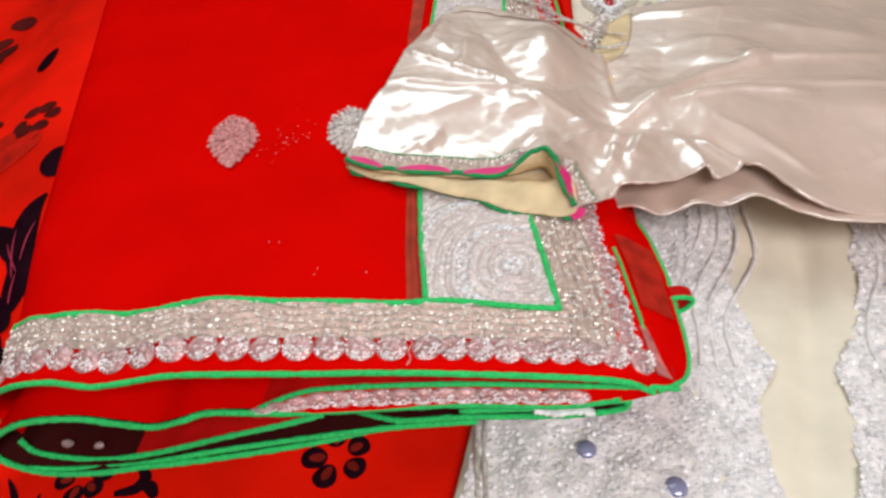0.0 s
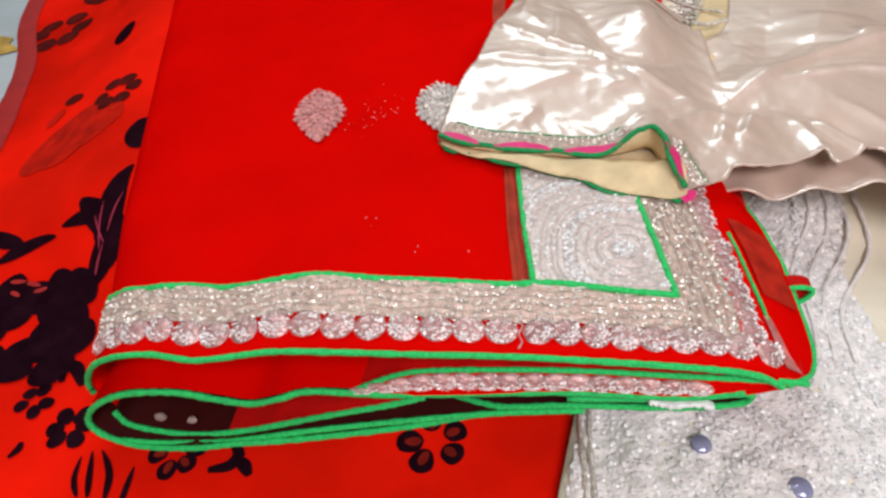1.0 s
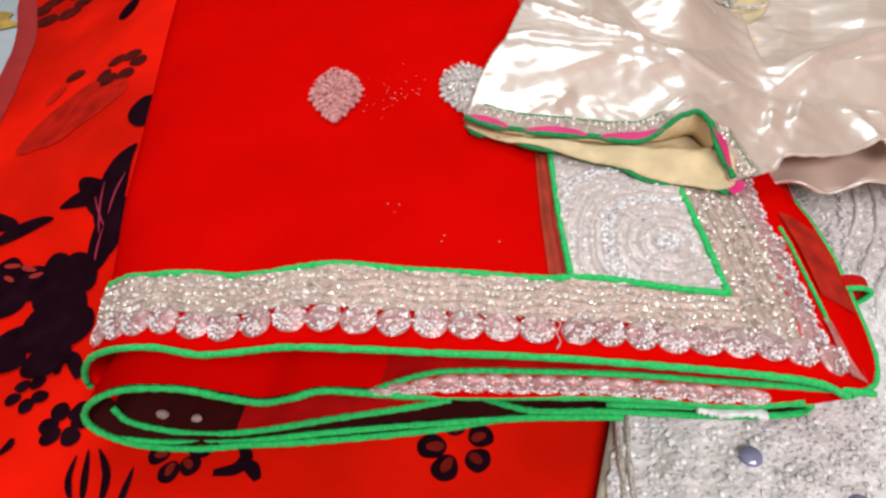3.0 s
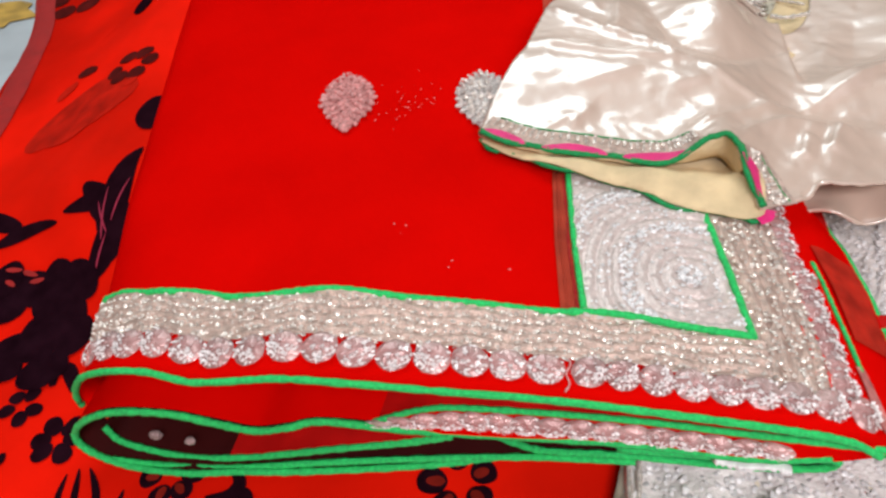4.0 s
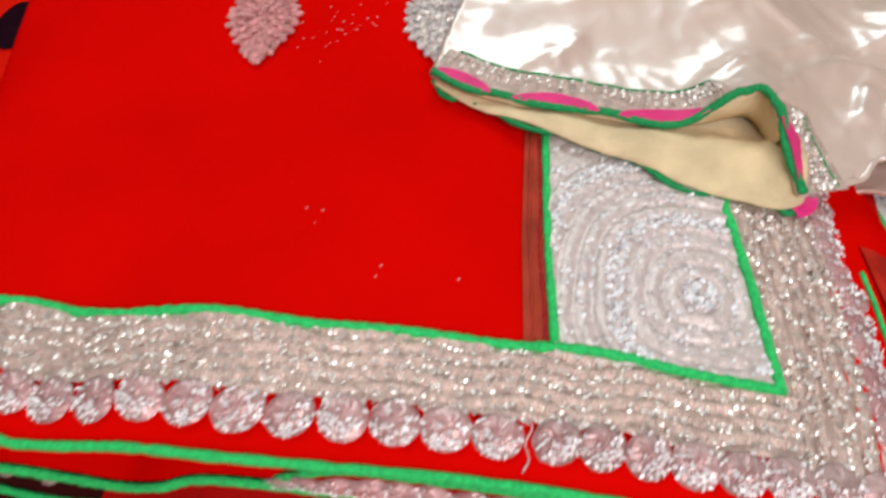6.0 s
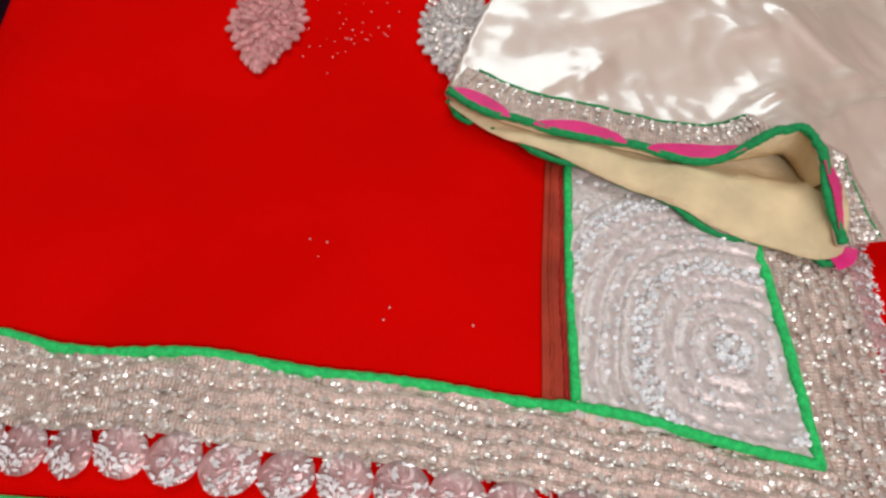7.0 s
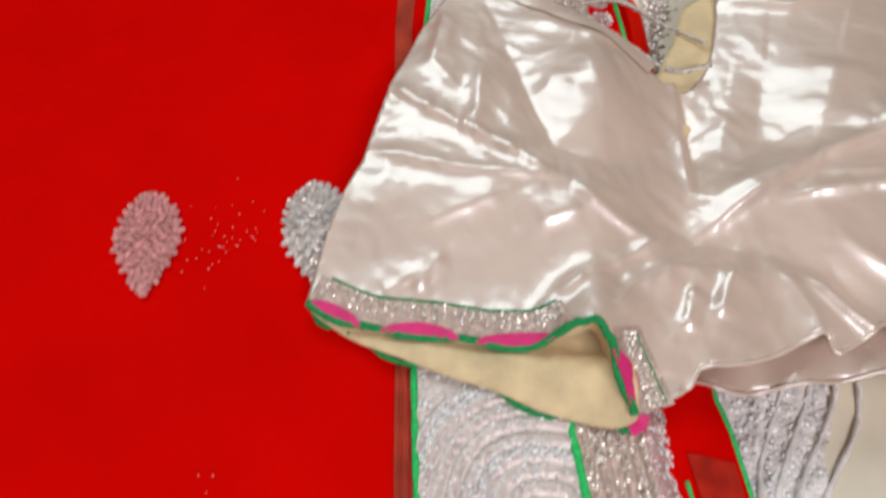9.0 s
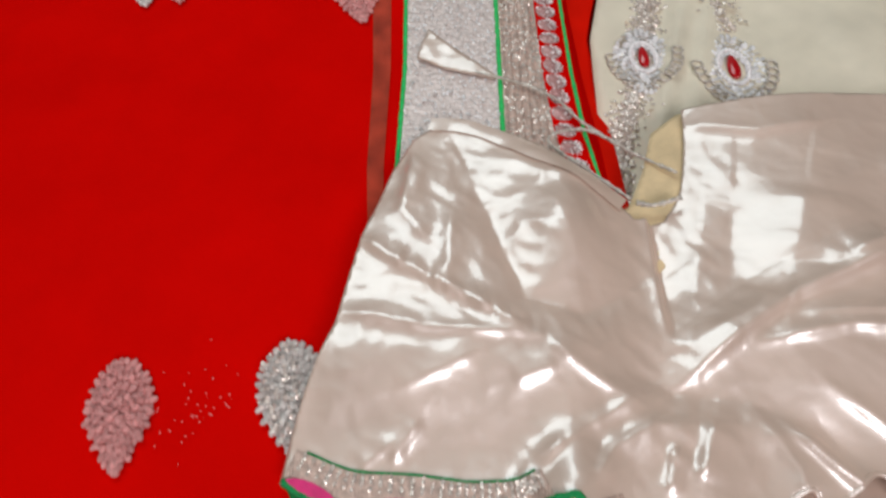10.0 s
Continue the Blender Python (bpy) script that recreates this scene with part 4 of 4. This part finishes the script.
BODY_FOLDS = (
    (0.0065, 0.005, ((0.127, 0.168), (0.159, 0.193), (0.193, 0.215), (0.248, 0.238), (0.33, 0.246))),
    (0.0035, 0.007, ((0.136, 0.19), (0.171, 0.207), (0.182, 0.219))),
    (0.003, 0.003, ((0.193, 0.204), (0.237, 0.204), (0.4, 0.196))),
    (-0.0045, 0.01, ((0.095, 0.18), (0.126, 0.165), (0.16, 0.16), (0.188, 0.146), (0.21, 0.123))),
    (0.006, 0.003, ((0.175, 0.147), (0.191, 0.13), (0.208, 0.115))),
    (0.005, 0.005, ((0.14, 0.15), (0.129, 0.122))),
    (0.0035, 0.004, ((0.119, 0.138), (0.113, 0.115))),
    (0.004, 0.006, ((0.163, 0.151), (0.175, 0.128), (0.177, 0.115))),
    (0.003, 0.012, ((0.154, 0.255), (0.142, 0.206))),
    (0.005, 0.018, ((0.217, 0.286), (0.198, 0.236))),
    (-0.003, 0.014, ((0.178, 0.283), (0.165, 0.219))),
    (0.004, 0.005, ((0.225, 0.236), (0.251, 0.247))),
    (0.005, 0.016, ((0.27, 0.18), (0.42, 0.15))),
    (0.004, 0.014, ((0.26, 0.3), (0.34, 0.27))),
    (0.004, 0.004, ((0.168, 0.188), (0.215, 0.196), (0.262, 0.192))),
    (0.003, 0.003, ((0.196, 0.168), (0.228, 0.140), (0.250, 0.122))),
    (0.003, 0.005, ((0.155, 0.345), (0.200, 0.330), (0.240, 0.334))),
    (0.004, 0.01, ((0.28, 0.13), (0.36, 0.16), (0.45, 0.2))),
)
FOLDS = [(h, w, line, min(p[0] for p in line) - 4 * w, max(p[0] for p in line) + 4 * w, min(p[1] for p in line) - 4 * w, max(p[1] for p in line) + 4 * w)
         for h, w, line in SHOULDER_FOLDS + CUFF_FOLDS + BODY_FOLDS]


def fold_height(x, y):
    """Sum of the folds: each is steep on one side and soft on the other, and dies out at its ends."""
    z = 0.0
    for h, w, line, xa, xb, ya, yb in FOLDS:
        if not (xa < x < xb and ya < y < yb):
            continue
        best, side, along = 9, 1, 0
        n = len(line) - 1
        for k in range(n):
            (x0, y0), (x1, y1) = line[k], line[k + 1]
            dx, dy = x1 - x0, y1 - y0
            t = ((x - x0) * dx + (y - y0) * dy) / (dx * dx + dy * dy)
            tc = min(1, max(0, t))
            d = math.hypot(x - x0 - dx * tc, y - y0 - dy * tc)
            if d < best:
                best, along = d, (k + tc) / n
                side = 1 if (x - x0) * dy - (y - y0) * dx > 0 else -1
        ww = w * (0.8 if side > 0 else 1.9)
        fade = smooth(-0.05, 0.25, along) * smooth(1.05, 0.78, along) if best < 4 * w else 0
        z += h * (0.25 + 0.75 * fade) * math.exp(-(best / ww) ** 1.35)
    return z


def blouse_z(x, y):
    z = 0.0085 + 0.010 * smooth(0.10, 0.20, x) * smooth(0.13, 0.20, y) - 0.004 * smooth(0.125, 0.16, x) * smooth(0.165, 0.115, y)
    z -= 0.020 * smooth(0.20, 0.30, x) * smooth(0.20, 0.07, y)
    z += 0.0165 * math.exp(-((x - 0.069) / 0.017) ** 2 - ((y - 0.108) / 0.032) ** 2)
    z -= 0.006 * smooth(0.080, 0.092, x) * math.exp(-((y - 0.078) / 0.02) ** 2)
    z += 0.010 * math.exp(-((x - 0.078) / 0.027) ** 2 - ((y - 0.258) / 0.032) ** 2)
    z -= 0.010 * smooth(0.125, 0.131, x) * smooth(0.24, 0.133, x) * smooth(0.185, 0.225, y)
    z += 0.0155 * smooth(0.125, 0.190, y) * (1 - smooth(0.070, 0.125, x)) * (1 - 0.4 * smooth(0.25, 0.34, y))
    z += fold_height(x, y)
    z -= 0.0020 * smooth(0.020, 0.0, x - interp(y, (0.12, 0.20, 0.254, 0.296, 0.336), (-0.064, -0.046, -0.037, -0.023, -0.001))) * smooth(0.13, 0.17, y)
    # puckers along the stitched shoulder seam and gathers under the arm
    seam = abs((x + 0.037) * 0.546 + (y - 0.250) * 0.838)
    z += 0.0016 * noise.noise(Vector((x * 210, y * 60, 2.4))) * math.exp(-(seam / 0.006) ** 2) * smooth(-0.045, -0.030, x) * smooth(0.075, 0.050, x)
    z += 0.0022 * abs(noise.noise(Vector((x * 75 - y * 30, y * 22 + x * 10, 7.7)))) * math.exp(-((x - 0.125) / 0.045) ** 2 - ((y - 0.125) / 0.035) ** 2)
    p = Vector((x * 26, y * 30, 0.7))
    calm = 1 - 0.65 * smooth(0.13, 0.20, x)
    z += 0.0010 * (0.5 - abs(noise.noise(p))) + 0.0012 * calm * (0.4 - abs(noise.noise(Vector((x * 60 + y * 25, y * 55, 5.2)))))
    z += 0.0008 * calm * (0.3 - abs(noise.noise(Vector((x * 85 + y * 50, y * 70 - x * 20, 1.7))))) + 0.00015 * (0.3 - abs(noise.noise(Vector((x * 190, y * 150 + x * 80, 6.1)))))
    return max(z, 0.0062 - 0.004 * smooth(0.14, 0.17, y) if x < 0.11 else -0.035)


def curve2(points, count):
    return [(p.x, p.y) for p in spline([(x, y, 0) for x, y in points], count)]


HEM_UP = [(-0.064, 0.120), (-0.034, 0.109), (-0.003, 0.107), (0.024, 0.104), (0.048, 0.105), (0.061, 0.1095), (0.0705, 0.1115), (0.0765, 0.099), (0.0820, 0.087), (0.0865, 0.0745)]
hem_curve = curve2(HEM_UP, 60)
body_hem = curve2([(0.100, 0.082), (0.113, 0.090), (0.120, 0.099), (0.138, 0.102), (0.156, 0.108), (0.178, 0.119), (0.183, 0.110), (0.196, 0.117), (0.214, 0.127), (0.232, 0.107), (0.246, 0.099), (0.268, 0.096), (0.300, 0.098), (0.36, 0.096), (0.60, 0.086)], 84)
LEFT_EDGE = curve2([(-0.009, 0.326), (-0.020, 0.301), (-0.0290, 0.269), (-0.0355, 0.247), (-0.0415, 0.214), (-0.0440, 0.198), (-0.053, 0.174), (-0.0595, 0.150), (-0.064, 0.121)], 40)
rest = [(0.60, 0.36)] + curve2([(0.30, 0.357), (0.23, 0.360), (0.162, 0.358)], 14) + curve2([(0.158, 0.325), (0.150, 0.292), (0.138, 0.272)], 10) + [(0.128, 0.270)] \
    + curve2([(0.119, 0.268), (0.107, 0.282), (0.090, 0.300), (0.070, 0.317), (0.050, 0.330), (0.025, 0.335), (0.002, 0.336)], 26) \
    + LEFT_EDGE
blouse = thing("satin_blouse", "crumpled cream satin blouse with lace-hemmed sleeve, lying on the saree", "blouse")
shell = part("satin_shell", drape(hem_curve + body_hem + rest, 0.0016, blouse_z), SATIN, blouse)
thicken(shell, 0.0012)
# the sleeve turns under along its closed side
verts, faces = [], []
for x, y in LEFT_EDGE:
    z = blouse_z(x, y) - 0.0004
    for f, dx in ((0.0, 0.0), (0.2, -0.0012), (0.5, 0.0), (0.75, 0.004), (1.0, 0.012)):
        verts.append((x + dx, y, z + (0.0022 - z) * f))
for i in range(len(LEFT_EDGE) - 1):
    for k in range(4):
        faces.append((i * 5 + k, i * 5 + k + 1, i * 5 + k + 6, i * 5 + k + 5))
part("sleeve_side", mesh_from(verts, faces), SATIN, blouse)


def ribbon(line, half, lift, z_of):
    """A flat band along a line on the blouse."""
    verts, faces = [], []
    n = len(line)
    for i, (x, y) in enumerate(line):
        a, b = line[max(i - 1, 0)], line[min(i + 1, n - 1)]
        d = Vector((b[0] - a[0], b[1] - a[1])).normalized()
        for k in range(5):
            off = half[0] + (half[1] - half[0]) * k / 4
            qx, qy = x - d.y * off, y + d.x * off
            verts.append((qx, qy, z_of(qx, qy) + lift + 0.0004 * math.sin(k * math.pi / 4)))
    for i in range(n - 1):
        for k in range(4):
            faces.append((i * 5 + k, i * 5 + k + 1, i * 5 + k + 6, i * 5 + k + 5))
    return mesh_from(verts, faces)


left_hem, right_hem = hem_curve[:34], hem_curve[42:]
part("hem_lace", ribbon(left_hem, (0.0012, 0.0165), 0.0008, blouse_z), LACE, blouse, "silver beige lace band")
part("hem_lace", ribbon(right_hem, (0.0050, 0.0205), 0.0008, blouse_z), LACE, blouse, "silver beige lace band")
rng = random.Random(31)
spots = []
for line in (left_hem, right_hem):
    for k in range(330 if line is left_hem else 130):
        i = rng.randrange(1, len(line) - 1)
        d = Vector((line[i + 1][0] - line[i - 1][0], line[i + 1][1] - line[i - 1][1])).normalized()
        o = rng.uniform(0.0082, 0.0160)
        x, y = line[i][0] - d.y * o, line[i][1] + d.x * o
        spots.append((x, y, blouse_z(x, y) + 0.001))
part("hem_glitter", sequins(spots, 0.0011, 0.5, rng), SEQUIN, blouse, "tiny silver sequins on the hem", kind="stuff")
for line in (left_hem, right_hem):
    off = []
    for i in range(1, len(line) - 1):
        d = Vector((line[i + 1][0] - line[i - 1][0], line[i + 1][1] - line[i - 1][1])).normalized()
        x, y = line[i][0] - d.y * 0.0172, line[i][1] + d.x * 0.0172
        off.append(Vector((x, y, blouse_z(x, y) + 0.0008)))
    part("seam_piping", tube(off, 0.0006, 5), TEAL, blouse, "thin dark green seam")
# wavy green piping on the hem with pink silk showing in its hollows
PINKS = ((0, 6), (8, 8), (18, 10), (46, 11))
wavy = []
for i, (x, y) in enumerate(hem_curve):
    a, b = hem_curve[max(i - 1, 0)], hem_curve[min(i + 1, 59)]
    d = Vector((b[0] - a[0], b[1] - a[1])).normalized()
    o = 0.0012
    for first, count in PINKS:
        if first <= i <= first + count:
            o -= 0.0024 * math.sin(math.pi * (i - first) / count)
    if 34 < i < 44:
        o = 0.0
    wavy.append(Vector((x - d.y * o, y + d.x * o, blouse_z(x, y) + 0.0006)))
part("hem_piping", tube([Vector(p) for p in spline(wavy, 150)], 0.0019, 7, 0.15, 0.8), TEAL, blouse, "dark green scalloped piping")
for i0, count in PINKS:
    line = hem_curve[i0:i0 + count + 1]
    verts = []
    for i, (x, y) in enumerate(line):
        a, b = line[max(i - 1, 0)], line[min(i + 1, len(line) - 1)]
        d = Vector((b[0] - a[0], b[1] - a[1])).normalized()
        for o in (-0.0006, 0.0012 + (0.0046 if i0 < 40 else 0.0075) * math.sin(math.pi * i / (len(line) - 1)) ** 0.6):
            qx, qy = x - d.y * o, y + d.x * o
            verts.append((qx, qy, blouse_z(qx, qy) + (0.0019 if i0 < 40 else 0.0026)))
    part("pink_scallop", mesh_from(verts, [(2 * i, 2 * i + 2, 2 * i + 3, 2 * i + 1) for i in range(len(line) - 1)]), PINK, blouse, "bright pink silk scallop")
thicken(part("upper_lining", drape(hem_curve + [(0.095, 0.095), (0.085, 0.140), (-0.048, 0.145)], 0.0025, lambda x, y: blouse_z(x, y) - 0.0018), LINING, blouse, "tan cotton lining"), 0.0006)
# inside of the sleeve: lower layer in cotton lining
LOW = [(-0.064, 0.120), (-0.053, 0.1125), (-0.036, 0.103), (-0.011, 0.094), (0.022, 0.0845), (0.054, 0.074), (0.078, 0.070), (0.0885, 0.0735), (0.090, 0.078)]
low_curve = curve2(LOW, 50)


def lining_z(x, y):
    ridge = interp(x, (-0.06, -0.02, 0.03, 0.07), (0.112, 0.098, 0.094, 0.095))
    z = 0.0030 + 0.0052 * smooth(-0.055, -0.02, x) * math.exp(-((y - ridge) / 0.013) ** 2) - 0.0020 * smooth(0.004, 0.016, y - ridge)
    z += 0.0022 * noise.noise(Vector((x * 45, y * 60, 8))) + 0.0017 * (0.4 - abs(noise.noise(Vector((x * 110, y * 140, 3)))))
    return max(z, 0.0038) + 0.006 * smooth(0.070, 0.088, x) * smooth(0.072, 0.085, y)


facing = [(x, y) for x, y in hem_curve if x > 0.022 and y > 0.095]
verts, faces = [], []
for x, y in facing:
    zt = blouse_z(x, y) - 0.0004
    zb = min(zt - 0.001, interp(x, (0.02, 0.04, 0.077), (0.0045, 0.0060, 0.0085)))
    for k in range(6):
        f = k / 5
        verts.append((x, y - 0.0006 + 0.004 * math.sin(f * 3.0) * noise.noise(Vector((x * 90, f, 4))) + 0.003 * f, zt + (zb - zt) * f))
for i in range(len(facing) - 1):
    for k in range(5):
        faces.append((i * 6 + k, i * 6 + k + 1, i * 6 + k + 7, i * 6 + k + 6))
thicken(part("lining_facing", mesh_from(verts, faces), LINING, blouse, "tan cotton facing inside the hem"), 0.0006)
thicken(part("sleeve_lining", drape(low_curve + [(0.089, 0.086), (0.082, 0.128), (0.04, 0.140), (-0.050, 0.140)], 0.0025, lining_z), LINING, blouse, "tan cotton lining"), 0.0008)
part("lower_piping", tube([Vector((x, y + 0.0024 - 0.0038 * smooth(0.0, 0.8, math.sin(i * 0.52 - 0.6)), lining_z(x, y) - 0.0016)) for i, (x, y) in enumerate(low_curve)], 0.0013, 6, 0.3), TEAL, blouse)
part("pink_scallop", ribbon(low_curve[40:48], (-0.005, 0.001), -0.0005, lining_z), PINK, blouse, "bright pink silk scallop")
# underside of the body behind its open hem
BACK_HEM = [(0.110, 0.097), (0.122, 0.099), (0.137, 0.094), (0.162, 0.098), (0.192, 0.103), (0.212, 0.107), (0.226, 0.105), (0.240, 0.096), (0.259, 0.091), (0.30, 0.090), (0.36, 0.088), (0.58, 0.078)]


def back_z(x, y):
    ripple = 0.004 * math.sin(x * 150 + 1) * smooth(0.26, 0.2, x) * smooth(0.12, 0.09, y)
    return interp(x, (0.10, 0.15, 0.21, 0.25, 0.35, 0.6), (-0.014, -0.012, -0.009, -0.013, -0.018, -0.026)) + ripple + 0.002 * noise.noise(Vector((x * 40, y * 40, 3)))


thicken(part("back_panel", drape(curve2(BACK_HEM, 60) + [(0.58, 0.20), (0.13, 0.20)], 0.003, back_z), SATIN, blouse, "lower satin layer of the body"), 0.001)
part("back_hem_fold", tube([Vector((x, y, back_z(x, y))) for x, y in curve2(BACK_HEM, 90)], 0.0012, 6, 0.3), SATIN, blouse)
part("hem_fold", tube([Vector((x, y, blouse_z(x, y) - 0.0006)) for x, y in body_hem], 0.0014, 6, 0.3), SATIN, blouse)
# neck opening: lining, piping cord and ties
thicken(part("neck_lining", drape([(0.100, 0.270), (0.128, 0.235), (0.175, 0.285), (0.178, 0.356), (0.160, 0.357), (0.141, 0.342), (0.132, 0.312), (0.120, 0.285)], 0.003, lambda x, y: 0.001 + 0.004 * smooth(0.12, 0.17, x)), LINING, blouse, "olive tan lining in the neck opening"), 0.0008)
part("shoulder_fold", ribbon(curve2([(-0.001, 0.334), (0.030, 0.326), (0.065, 0.302), (0.110, 0.272)], 30), (0.0, 0.011), 0.0012, blouse_z), SATIN, blouse)
tie = spline([(0.120, 0.285, 0.008), (0.098, 0.305, 0.010), (0.075, 0.335, 0.006), (0.100, 0.345, 0.004), (0.128, 0.325, 0.003), (0.150, 0.305, 0.008)], 60)
part("tie_cord", tube(tie, 0.0011, 6, 0.6), CORD, blouse, "twisted silver tie cord")
tie2 = spline([(0.128, 0.325, 0.003), (0.100, 0.350, 0.004), (0.083, 0.372, 0.005), (0.060, 0.388, 0.005), (0.030, 0.400, 0.005)], 60)
part("tie_cord", tube(tie2, 0.0011, 6, 0.6), CORD, blouse, "twisted silver tie cord")
part("neck_cord", tube(spline([(0.122, 0.281, 0.010), (0.132, 0.279, 0.010), (0.148, 0.283, 0.012)], 20), 0.0016, 6, 0.4), CORD, blouse)


def tag_z(x, y):
    return 0.0035 + 0.002 * smooth(0.39, 0.43, y) + 0.001 * noise.noise(Vector((x * 80, y * 80, 1)))


thicken(part("tie_end", drape([(-0.012, 0.417), (-0.004, 0.446), (0.012, 0.428), (0.042, 0.400), (0.044, 0.395), (0.010, 0.405)], 0.002, tag_z), SATIN, blouse, "cream satin triangle at the end of a tie"), 0.0016)
